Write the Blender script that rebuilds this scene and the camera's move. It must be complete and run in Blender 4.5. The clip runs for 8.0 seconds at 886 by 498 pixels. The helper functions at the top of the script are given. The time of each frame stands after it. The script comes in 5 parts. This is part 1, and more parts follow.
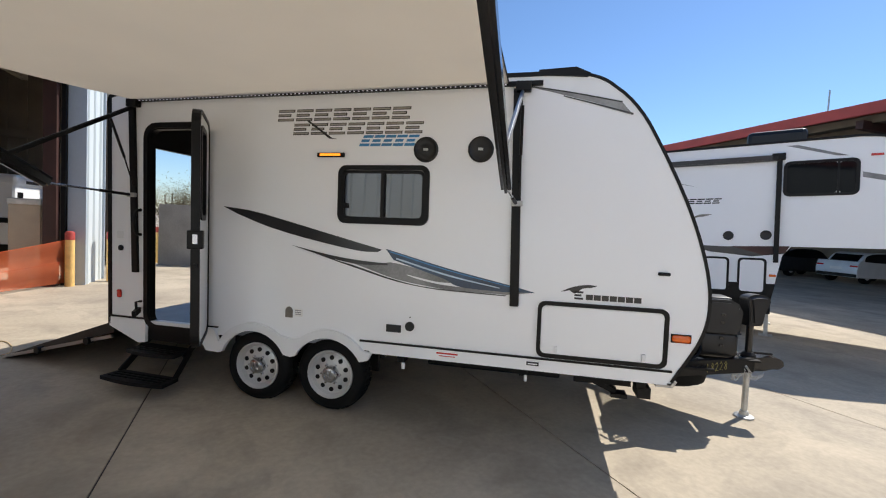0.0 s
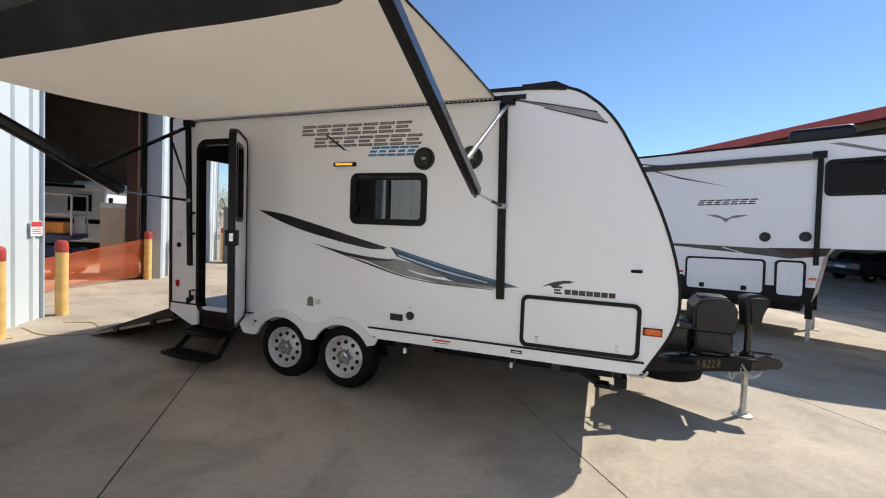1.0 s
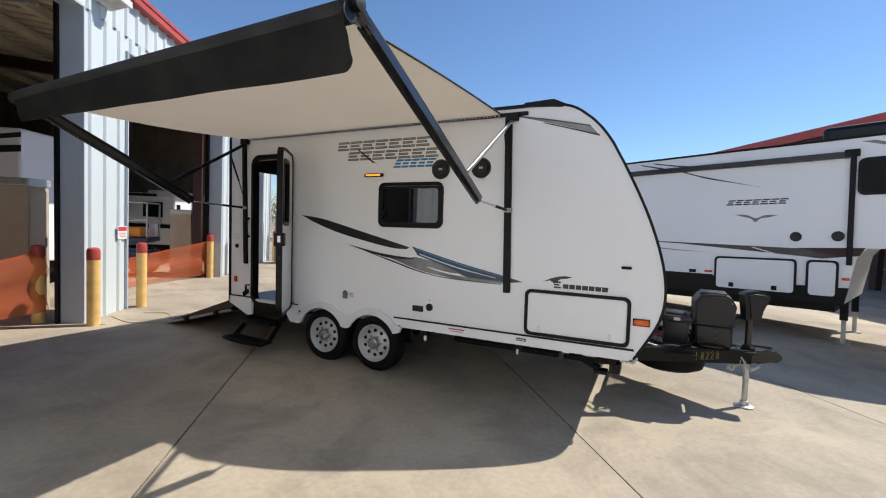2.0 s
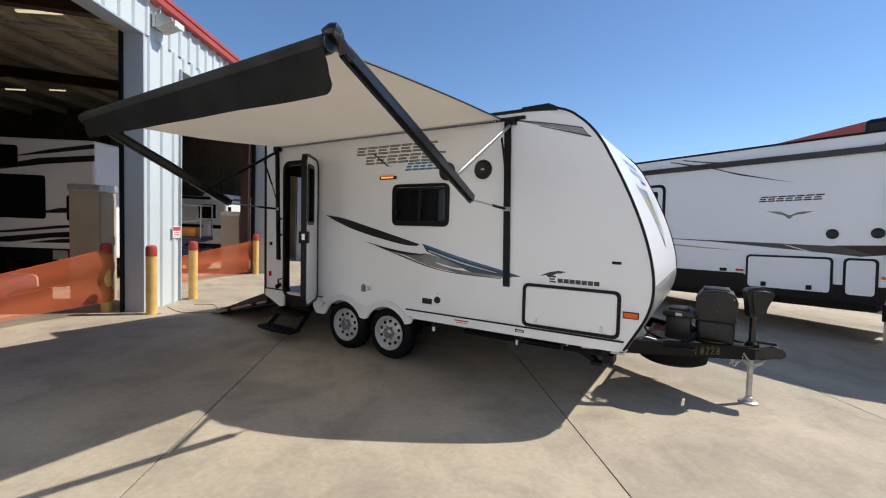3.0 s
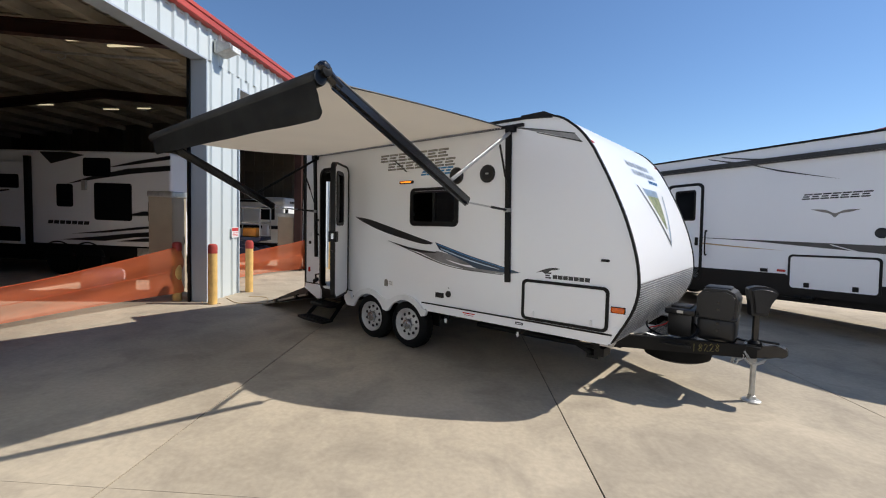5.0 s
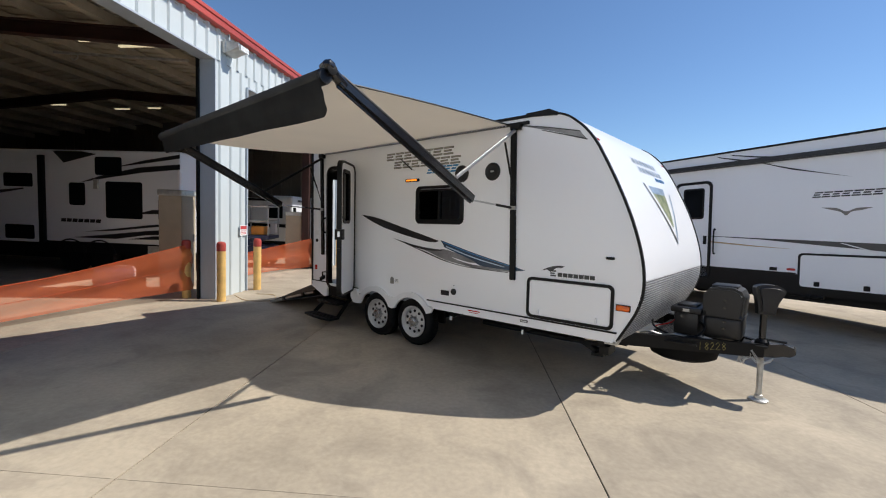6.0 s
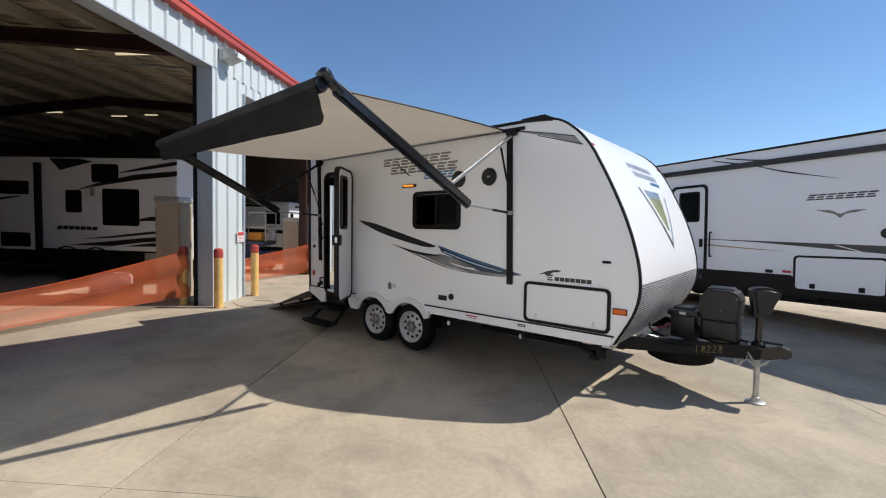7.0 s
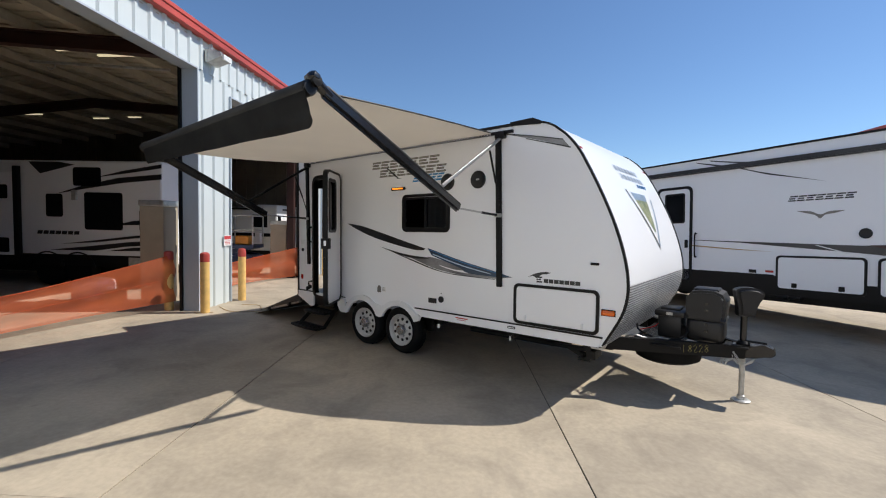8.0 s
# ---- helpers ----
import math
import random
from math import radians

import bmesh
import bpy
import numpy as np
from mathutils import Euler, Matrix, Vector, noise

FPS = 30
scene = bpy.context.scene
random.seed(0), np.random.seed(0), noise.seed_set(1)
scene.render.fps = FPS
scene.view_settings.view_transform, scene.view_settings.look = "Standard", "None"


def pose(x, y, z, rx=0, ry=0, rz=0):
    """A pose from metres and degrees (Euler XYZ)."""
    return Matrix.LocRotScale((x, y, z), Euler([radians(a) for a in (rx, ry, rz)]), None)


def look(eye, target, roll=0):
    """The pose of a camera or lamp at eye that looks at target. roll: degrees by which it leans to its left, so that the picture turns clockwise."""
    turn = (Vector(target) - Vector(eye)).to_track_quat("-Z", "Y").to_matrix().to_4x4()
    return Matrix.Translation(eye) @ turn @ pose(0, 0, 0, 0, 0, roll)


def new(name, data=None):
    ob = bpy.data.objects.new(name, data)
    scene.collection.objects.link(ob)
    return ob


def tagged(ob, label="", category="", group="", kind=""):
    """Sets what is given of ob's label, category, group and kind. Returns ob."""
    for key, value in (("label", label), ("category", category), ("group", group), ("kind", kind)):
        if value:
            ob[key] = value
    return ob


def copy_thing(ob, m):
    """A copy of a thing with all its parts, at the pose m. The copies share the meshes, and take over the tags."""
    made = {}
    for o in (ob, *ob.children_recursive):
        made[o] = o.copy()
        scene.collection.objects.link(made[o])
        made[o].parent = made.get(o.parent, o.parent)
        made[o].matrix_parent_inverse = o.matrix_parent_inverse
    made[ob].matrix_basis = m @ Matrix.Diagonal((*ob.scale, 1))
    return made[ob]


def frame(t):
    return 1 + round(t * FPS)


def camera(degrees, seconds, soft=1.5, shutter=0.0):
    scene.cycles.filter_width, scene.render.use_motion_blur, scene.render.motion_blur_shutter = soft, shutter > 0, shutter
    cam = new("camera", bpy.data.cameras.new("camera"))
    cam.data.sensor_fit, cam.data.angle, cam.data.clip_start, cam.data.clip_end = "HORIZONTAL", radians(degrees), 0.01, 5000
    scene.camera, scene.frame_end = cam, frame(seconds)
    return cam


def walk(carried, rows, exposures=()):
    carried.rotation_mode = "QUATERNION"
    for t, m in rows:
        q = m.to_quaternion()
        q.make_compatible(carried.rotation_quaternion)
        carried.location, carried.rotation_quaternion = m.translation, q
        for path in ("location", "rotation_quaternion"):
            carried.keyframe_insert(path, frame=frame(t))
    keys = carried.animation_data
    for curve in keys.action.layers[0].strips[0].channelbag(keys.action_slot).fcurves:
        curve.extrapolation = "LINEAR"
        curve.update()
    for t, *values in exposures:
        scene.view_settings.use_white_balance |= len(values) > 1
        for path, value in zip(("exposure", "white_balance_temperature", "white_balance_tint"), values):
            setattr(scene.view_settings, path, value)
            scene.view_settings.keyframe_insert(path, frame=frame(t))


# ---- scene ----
cam = camera(91.3, 8.0, soft=1.1)
PATH = [
    (0, (0.181, -3.274, 1.63), (-0.27, -1.329, 1.521), 3.2),
    (0.5, (0.511, -3.372, 1.636), (-0.082, -1.465, 1.522), 3.3),
    (1, (0.761, -3.516, 1.65), (0.07, -1.643, 1.534), 3.2),
    (1.5, (0.968, -3.761, 1.668), (0.188, -1.923, 1.552), 2.9),
    (3, (1.705, -3.97, 1.675), (0.649, -2.276, 1.547), 2.4),
    (3.5, (1.91, -4.064, 1.685), (0.789, -2.412, 1.556), 2.0),
    (4, (2.118, -4.042, 1.704), (0.933, -2.436, 1.583), 2.0),
    (5.5, (2.4, -3.997, 1.699), (1.114, -2.473, 1.553), 2.1),
    (6, (2.4, -4.0, 1.693), (1.107, -2.482, 1.548), 2.1),
    (6.5, (2.409, -3.999, 1.696), (1.117, -2.479, 1.558), 2.0),
    (7, (2.414, -4.008, 1.701), (1.127, -2.482, 1.577), 1.7),
    (7.5, (2.412, -4.017, 1.696), (1.137, -2.48, 1.586), 1.6),
    (8, (2.409, -4.016, 1.709), (1.161, -2.457, 1.596), 1.4),
]
walk(cam, [(t, look(eye, target, roll)) for t, eye, target, roll in PATH],
     exposures=((0, 0.45), (1.5, 0.38), (3.5, 0.22), (8, 0.16)))

# ---- light ----
SUN_EL, SUN_AZ = radians(45.3), radians(41.9)          # azimuth from +y towards +x
world = bpy.data.worlds.new("sky")
scene.world = world
world.use_nodes = True
wn = world.node_tree.nodes
sky = wn.new("ShaderNodeTexSky")
sky.sky_type, sky.sun_disc = "NISHITA", False
sky.sun_elevation, sky.sun_rotation = SUN_EL, SUN_AZ
sky.air_density, sky.dust_density, sky.ozone_density = 1.0, 0.05, 7.0
wn["Background"].inputs["Strength"].default_value = 0.115
world.node_tree.links.new(sky.outputs["Color"], wn["Background"].inputs["Color"])
sun = new("sun", bpy.data.lights.new("sun", "SUN"))
sun.data.energy, sun.data.angle, sun.data.color = 4.35, radians(0.53), (1.0, 0.955, 0.885)
sun.matrix_world = look((14, 15.6, 21.6), (0, 0, 0))


# ---- materials ----
def material(name, base, rough=0.5, metal=0.0, vary=0.08, scale=3.0, fine=60.0, bump=0.0, tint=None, rand=0.0,
             coat=0.0, spec=0.5, streak=None):
    m = bpy.data.materials.new(name)
    m.use_nodes = True
    nt = m.node_tree
    nd, ln = nt.nodes, nt.links
    bs = nd["Principled BSDF"]
    bs.inputs["Roughness"].default_value = rough
    bs.inputs["Metallic"].default_value = metal
    bs.inputs["Coat Weight"].default_value = coat
    bs.inputs["Coat Roughness"].default_value = 0.08
    bs.inputs["Specular IOR Level"].default_value = spec
    tc = nd.new("ShaderNodeTexCoord")
    mp = nd.new("ShaderNodeMapping")
    ln.new(tc.outputs["Object"], mp.inputs["Vector"])
    if streak:
        mp.inputs["Scale"].default_value = streak
    big, small = nd.new("ShaderNodeTexNoise"), nd.new("ShaderNodeTexNoise")
    for node, sc, de in ((big, scale, 5.0), (small, fine, 3.0)):
        node.inputs["Scale"].default_value = sc
        node.inputs["Detail"].default_value = de
        ln.new(mp.outputs["Vector"], node.inputs["Vector"])
    mix = nd.new("ShaderNodeMix")
    mix.data_type, mix.blend_type = "RGBA", "MIX"
    dark = tint or tuple(c * (1 - 2.2 * vary) for c in base)
    mix.inputs[6].default_value, mix.inputs[7].default_value = (*dark, 1), (*[min(1, c * (1 + vary)) for c in base], 1)
    add = nd.new("ShaderNodeMath")
    add.operation = "MULTIPLY_ADD"
    add.inputs[1].default_value = 0.3
    ln.new(small.outputs["Fac"], add.inputs[0])
    ramp = nd.new("ShaderNodeMapRange")
    ramp.inputs["From Min"].default_value, ramp.inputs["From Max"].default_value = 0.40, 0.85
    ln.new(big.outputs["Fac"], add.inputs[2])
    ln.new(add.outputs[0], ramp.inputs["Value"])
    ln.new(ramp.outputs[0], mix.inputs[0])
    last = mix.outputs[2]
    if rand:
        info, mul = nd.new("ShaderNodeObjectInfo"), nd.new("ShaderNodeMix")
        mul.data_type, mul.blend_type = "RGBA", "MULTIPLY"
        mr = nd.new("ShaderNodeMapRange")
        mr.inputs["To Min"].default_value, mr.inputs["To Max"].default_value = 1 - rand, 1.0
        ln.new(info.outputs["Random"], mr.inputs["Value"])
        mul.inputs[0].default_value = 1.0
        ln.new(last, mul.inputs[6])
        ln.new(mr.outputs[0], mul.inputs[7])
        last = mul.outputs[2]
    ln.new(last, bs.inputs["Base Color"])
    rr = nd.new("ShaderNodeMapRange")
    rr.inputs["To Min"].default_value, rr.inputs["To Max"].default_value = max(0.02, rough * 0.8), min(1, rough * 1.2)
    ln.new(big.outputs["Fac"], rr.inputs["Value"])
    ln.new(rr.outputs[0], bs.inputs["Roughness"])
    if bump:
        bp = nd.new("ShaderNodeBump")
        bp.inputs["Strength"].default_value = bump
        bp.inputs["Distance"].default_value = 0.01
        ln.new(add.outputs[0], bp.inputs["Height"])
        ln.new(bp.outputs[0], bs.inputs["Normal"])
    return m


def concrete_material():
    m = material("concrete", (0.485, 0.408, 0.302), 0.85, 0, 0.16, 0.55, 22.0, 0.35, rand=0.07)
    nt = m.node_tree
    nd, ln = nt.nodes, nt.links
    bs = nd["Principled BSDF"]
    src = bs.inputs["Base Color"].links[0].from_socket
    tc = nd.new("ShaderNodeTexCoord")
    # tyre marks and old oil spots
    stain = nd.new("ShaderNodeTexNoise")
    stain.inputs["Scale"].default_value, stain.inputs["Detail"].default_value = 1.7, 8.0
    stain.inputs["Roughness"].default_value, stain.inputs["Distortion"].default_value = 0.62, 0.6
    vor = nd.new("ShaderNodeTexVoronoi")
    vor.inputs["Scale"].default_value = 1.3
    geo = nd.new("ShaderNodeNewGeometry")
    for node in (stain, vor):
        ln.new(geo.outputs["Position"], node.inputs["Vector"])
    mr = nd.new("ShaderNodeMapRange")
    mr.inputs["From Min"].default_value, mr.inputs["From Max"].default_value = 0.46, 0.74
    mr.inputs["To Min"].default_value, mr.inputs["To Max"].default_value = 0.0, 0.55
    ln.new(stain.outputs["Fac"], mr.inputs["Value"])
    sp = nd.new("ShaderNodeMapRange")
    sp.inputs["From Min"].default_value, sp.inputs["From Max"].default_value = 0.02, 0.05
    sp.inputs["To Min"].default_value, sp.inputs["To Max"].default_value = 0.35, 0.0
    ln.new(vor.outputs["Distance"], sp.inputs["Value"])
    mx = nd.new("ShaderNodeMath")
    mx.operation = "MAXIMUM"
    ln.new(mr.outputs[0], mx.inputs[0])
    ln.new(sp.outputs[0], mx.inputs[1])
    mix = nd.new("ShaderNodeMix")
    mix.data_type = "RGBA"
    ln.new(mx.outputs[0], mix.inputs[0])
    ln.new(src, mix.inputs[6])
    mix.inputs[7].default_value = (0.19, 0.16, 0.125, 1)
    ln.new(mix.outputs[2], bs.inputs["Base Color"])
    return m


def glass_material(name, base, rough=0.02):
    m = material(name, base, rough, 0.0, 0.05, 2.0, 30.0, spec=0.12)
    return m


def clear_glass(name, shade):
    m = bpy.data.materials.new(name)
    m.use_nodes = True
    nd, ln = m.node_tree.nodes, m.node_tree.links
    bs = nd["Principled BSDF"]
    tr = nd.new("ShaderNodeBsdfTransparent")
    tr.inputs["Color"].default_value = (*shade, 1)
    fr = nd.new("ShaderNodeFresnel")
    fr.inputs["IOR"].default_value = 2.3
    bs.inputs["Base Color"].default_value = (0.01, 0.01, 0.012, 1)
    bs.inputs["Roughness"].default_value = 0.02
    gl = nd.new("ShaderNodeBsdfGlossy")
    gl.inputs["Roughness"].default_value = 0.02
    mx = nd.new("ShaderNodeMixShader")
    ln.new(fr.outputs[0], mx.inputs[0])
    ln.new(tr.outputs[0], mx.inputs[1])
    ln.new(gl.outputs[0], mx.inputs[2])
    ln.new(mx.outputs[0], nd["Material Output"].inputs["Surface"])
    return m


def cloth_material(name, base, through_part, vary=0.06, scale=2.0, alpha=0.0):
    m = material(name, base, 0.85, 0, vary, scale, 180.0, 0.05)
    nd, ln = m.node_tree.nodes, m.node_tree.links
    bs = nd["Principled BSDF"]
    tl = nd.new("ShaderNodeBsdfTranslucent")
    tl.inputs["Color"].default_value = (*base, 1)
    mx = nd.new("ShaderNodeMixShader")
    mx.inputs[0].default_value = through_part
    ln.new(bs.outputs[0], mx.inputs[1])
    ln.new(tl.outputs[0], mx.inputs[2])
    last = mx
    if alpha:
        tp, m2 = nd.new("ShaderNodeBsdfTransparent"), nd.new("ShaderNodeMixShader")
        m2.inputs[0].default_value = alpha
        ln.new(mx.outputs[0], m2.inputs[1])
        ln.new(tp.outputs[0], m2.inputs[2])
        last = m2
    ln.new(last.outputs[0], nd["Material Output"].inputs["Surface"])
    return m


def glow_material(name, color, strength):
    m = material(name, color, 0.3)
    bs = m.node_tree.nodes["Principled BSDF"]
    bs.inputs["Emission Color"].default_value = (*color, 1)
    bs.inputs["Emission Strength"].default_value = strength
    return m


CONCRETE = concrete_material()
JOINT = material("joint filler", (0.055, 0.05, 0.045), 0.9, vary=0.15)
WHITE = material("white gelcoat", (0.875, 0.885, 0.90), 0.30, vary=0.006, scale=0.5, fine=15, coat=0.25)
WHITE2 = material("white moulded plastic", (0.78, 0.79, 0.80), 0.35, vary=0.02, scale=1.5)
INNER = material("beige interior panel", (0.55, 0.52, 0.46), 0.6, vary=0.04)
INFLOOR = material("grey vinyl floor", (0.20, 0.22, 0.26), 0.45, vary=0.12, scale=6)
BLACK = material("black trim", (0.0054, 0.0051, 0.0051), 0.45, vary=0.12, scale=6, spec=0.25)
BLACKGLOSS = material("black gloss paint", (0.012, 0.012, 0.013), 0.22, vary=0.1, scale=6, coat=0.3)
PLASTIC = material("black moulded plastic", (0.0084, 0.0084, 0.0091), 0.45, vary=0.15, scale=5, fine=150, bump=0.12)
RUBBER = material("tyre rubber", (0.0050, 0.0050, 0.0050), 0.7, vary=0.2, scale=10, fine=120, bump=0.15, spec=0.2)
FRAME = material("black chassis steel", (0.0045, 0.0045, 0.0045), 0.5, 0.0, vary=0.25, scale=5, bump=0.1, spec=0.25)
SILVER = material("silver painted steel", (0.58, 0.58, 0.575), 0.34, 0.30, vary=0.06, scale=8)
CHROME = material("chrome", (0.55, 0.56, 0.57), 0.22, 1.0, vary=0.04, scale=8)
ALU = material("brushed aluminium", (0.42, 0.42, 0.42), 0.34, 0.9, vary=0.06, streak=(1, 1, 30))
GALV = material("galvanised steel", (0.52, 0.52, 0.50), 0.4, 0.6, vary=0.12, scale=12)
TREAD = material("bright ribbed aluminium", (0.74, 0.74, 0.74), 0.36, 0.25, vary=0.08, scale=7)
GLASS = clear_glass("tinted glass", (0.16, 0.17, 0.18))
DARKGLASS = glass_material("dark glass", (0.008, 0.009, 0.01))
AMBER = material("amber lens", (0.75, 0.14, 0.01), 0.15, vary=0.08, scale=30, coat=0.5)
AMBERLIT = glow_material("lit amber lens", (1.0, 0.27, 0.02), 1.3)
REDLENS = material("red lens", (0.55, 0.025, 0.02), 0.15, vary=0.08, scale=30, coat=0.5)
GRAPHITE = material("graphite decal", (0.020, 0.019, 0.020), 0.3, vary=0.3, scale=1.4, tint=(0.007, 0.007, 0.007), coat=0.3)
GREYDECAL = material("grey metallic decal", (0.24, 0.24, 0.24), 0.3, vary=0.35, scale=2.2, tint=(0.05, 0.05, 0.053), coat=0.3)
BLUEDECAL = material("blue metallic decal", (0.02, 0.06, 0.12), 0.3, vary=0.4, scale=2.4, tint=(0.012, 0.017, 0.03), coat=0.3)
BRIGHTBLUE = material("bright blue decal", (0.035, 0.22, 0.47), 0.3, vary=0.1, coat=0.3)
PALEBRONZE = material("pale bronze decal", (0.34, 0.32, 0.28), 0.3, vary=0.15, scale=5, coat=0.3)
BRONZE = material("bronze grey decal", (0.20, 0.185, 0.16), 0.3, vary=0.2, scale=5, coat=0.3)
FAINT = material("faint grey-blue decal", (0.62, 0.68, 0.74), 0.3, vary=0.08, scale=6, coat=0.3)
PALEBLUE = material("pale blue decal", (0.50, 0.62, 0.74), 0.3, vary=0.12, scale=6, coat=0.3)
LANDSCAPE = material("green picture decal", (0.50, 0.50, 0.34), 0.3, vary=0.5, scale=14, tint=(0.22, 0.33, 0.15), coat=0.3)
CANOPY = cloth_material("cream awning vinyl", (0.76, 0.71, 0.63), 0.50, 0.05, 1.1)
VALANCE = cloth_material("charcoal awning vinyl", (0.027, 0.0265, 0.025), 0.03, 0.35, 5.0)
NET = cloth_material("orange mesh", (0.95, 0.22, 0.08), 0.5, 0.10, 3.0, 0.52)
SIDING = material("pale blue-grey metal siding", (0.585, 0.63, 0.63), 0.45, 0.0, vary=0.03, scale=0.9, fine=25, streak=(1, 1, 0.15))
JAMB = material("blue-grey folded steel", (0.42, 0.47, 0.52), 0.45, vary=0.07, scale=1.2, streak=(1, 1, 0.2))
REDTRIM = material("red painted trim", (0.48, 0.07, 0.05), 0.45, vary=0.10, scale=1.5)
REDSTEEL = material("red oxide steel", (0.05, 0.018, 0.014), 0.6, vary=0.2, scale=2)
ROOFDECK = material("tan insulated roof sheet", (0.42, 0.375, 0.29), 0.75, vary=0.15, scale=0.8, fine=9)
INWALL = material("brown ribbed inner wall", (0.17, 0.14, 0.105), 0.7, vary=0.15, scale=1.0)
YELLOW = material("yellow bollard paint", (0.78, 0.50, 0.17), 0.5, vary=0.10, scale=7, fine=80, bump=0.1)
REDPAINT = material("red bollard paint", (0.46, 0.06, 0.045), 0.5, vary=0.15, scale=9)
TANBOX = material("tan painted steel", (0.45, 0.38, 0.28), 0.55, vary=0.08, scale=2)
LIFTBLUE = material("dark blue machine paint", (0.02, 0.035, 0.10), 0.35, vary=0.15, scale=5)
ORANGE = material("orange plastic", (0.85, 0.32, 0.03), 0.45, vary=0.1)
PINK = material("pink wrapped film", (0.75, 0.55, 0.52), 0.3, vary=0.15, scale=9, bump=0.3)
CARD = material("cardboard", (0.50, 0.36, 0.20), 0.8, vary=0.12, scale=8)
FENCE = material("grey block wall", (0.34, 0.32, 0.29), 0.9, vary=0.14, scale=1.2, fine=30, bump=0.3)
BARK = material("bark", (0.12, 0.09, 0.06), 0.9, vary=0.25, scale=10, bump=0.4)
LEAF = material("dry olive leaves", (0.28, 0.235, 0.13), 0.7, vary=0.3, scale=2, rand=0.2)
CARWHITE = material("white car paint", (0.72, 0.74, 0.76), 0.25, vary=0.03, coat=0.6)
CARDARK = material("black car paint", (0.015, 0.015, 0.017), 0.25, vary=0.1, coat=0.6)
SIGNRED = material("red sign print", (0.55, 0.05, 0.05), 0.5)
SIGNWHITE = material("white sign board", (0.78, 0.77, 0.75), 0.5, vary=0.03)
CHALK = material("yellow paint marker", (0.42, 0.36, 0.11), 0.7, vary=0.2, scale=30)
LEDS = glow_material("small white lamps", (0.9, 0.88, 1.0), 0.25)
LAMPGLASS = material("frosted lamp glass", (0.75, 0.75, 0.72), 0.2, vary=0.1, scale=20)
TUBE = glow_material("strip lamp", (1.0, 0.85, 0.55), 0.55)


# ---- building blocks ----
def part(name, bm, mat, parent=None, label="", smooth=False):
    """Links a bmesh (or a mesh that is shared) as one object."""
    if isinstance(bm, bmesh.types.BMesh):
        bmesh.ops.recalc_face_normals(bm, faces=bm.faces)
        me = bpy.data.meshes.new(name)
        bm.to_mesh(me)
        bm.free()
        me.materials.append(mat)
        if smooth:
            me.polygons.foreach_set("use_smooth", [True] * len(me.polygons))
            me.set_sharp_from_angle(angle=radians(35))
    else:
        me = bm
    ob = new(name, me)
    if parent is not None:
        ob.parent = parent
    if label:
        tagged(ob, label)
    return ob


def thing(name, m, label, category, group="", kind=""):
    ob = new(name)
    ob.empty_display_size = 0.2
    ob.matrix_world = m
    return tagged(ob, label, category, group, kind)


def box(bm, x0, x1, y0, y1, z0, z1, bevel=0.0, seg=2):
    vs = [bm.verts.new((x, y, z)) for x in (x0, x1) for y in (y0, y1) for z in (z0, z1)]
    fs = [bm.faces.new([vs[i] for i in q]) for q in
          ((0, 1, 3, 2), (4, 6, 7, 5), (0, 4, 5, 1), (2, 3, 7, 6), (0, 2, 6, 4), (1, 5, 7, 3))]
    if bevel:
        es = list({e for f in fs for e in f.edges})
        bmesh.ops.bevel(bm, geom=es, offset=bevel, segments=seg, affect="EDGES", profile=0.5)
    return bm


def boxed(*a, **k):
    return box(bmesh.new(), *a, **k)


def beam(bm, p, q, w, h, up=(0, 0, 1), bevel=0.0):
    """A bar with a rectangular section from p to q."""
    p, q = Vector(p), Vector(q)
    a = (q - p).normalized()
    s = a.cross(Vector(up)).normalized()
    u = s.cross(a)
    vs = [bm.verts.new(c + s * i * w / 2 + u * j * h / 2) for c in (p, q) for i in (-1, 1) for j in (-1, 1)]
    fs = [bm.faces.new([vs[i] for i in f]) for f in
          ((0, 1, 3, 2), (4, 6, 7, 5), (0, 4, 5, 1), (2, 3, 7, 6), (0, 2, 6, 4), (1, 5, 7, 3))]
    if bevel:
        bmesh.ops.bevel(bm, geom=list({e for f in fs for e in f.edges}), offset=bevel, segments=2, affect="EDGES")
    return bm


def tube(bm, pts, r, n=10, closed=False):
    pts = [Vector(p) for p in pts]
    rings, k = [], len(pts)
    ref = None
    for i, p in enumerate(pts):
        a = (pts[(i + 1) % k] if closed or i < k - 1 else p) - (pts[i - 1] if closed or i else p)
        a.normalize()
        if ref is None:
            ref = a.orthogonal().normalized()
        ref = (ref - a * ref.dot(a)).normalized()
        s = a.cross(ref)
        rings.append([bm.verts.new(p + (ref * math.cos(t) + s * math.sin(t)) * r)
                      for t in (2 * math.pi * j / n for j in range(n))])
    for i in range(k if closed else k - 1):
        a, b = rings[i], rings[(i + 1) % k]
        for j in range(n):
            bm.faces.new((a[j], a[(j + 1) % n], b[(j + 1) % n], b[j]))
    if not closed:
        bm.faces.new(rings[0][::-1])
        bm.faces.new(rings[-1])
    return bm


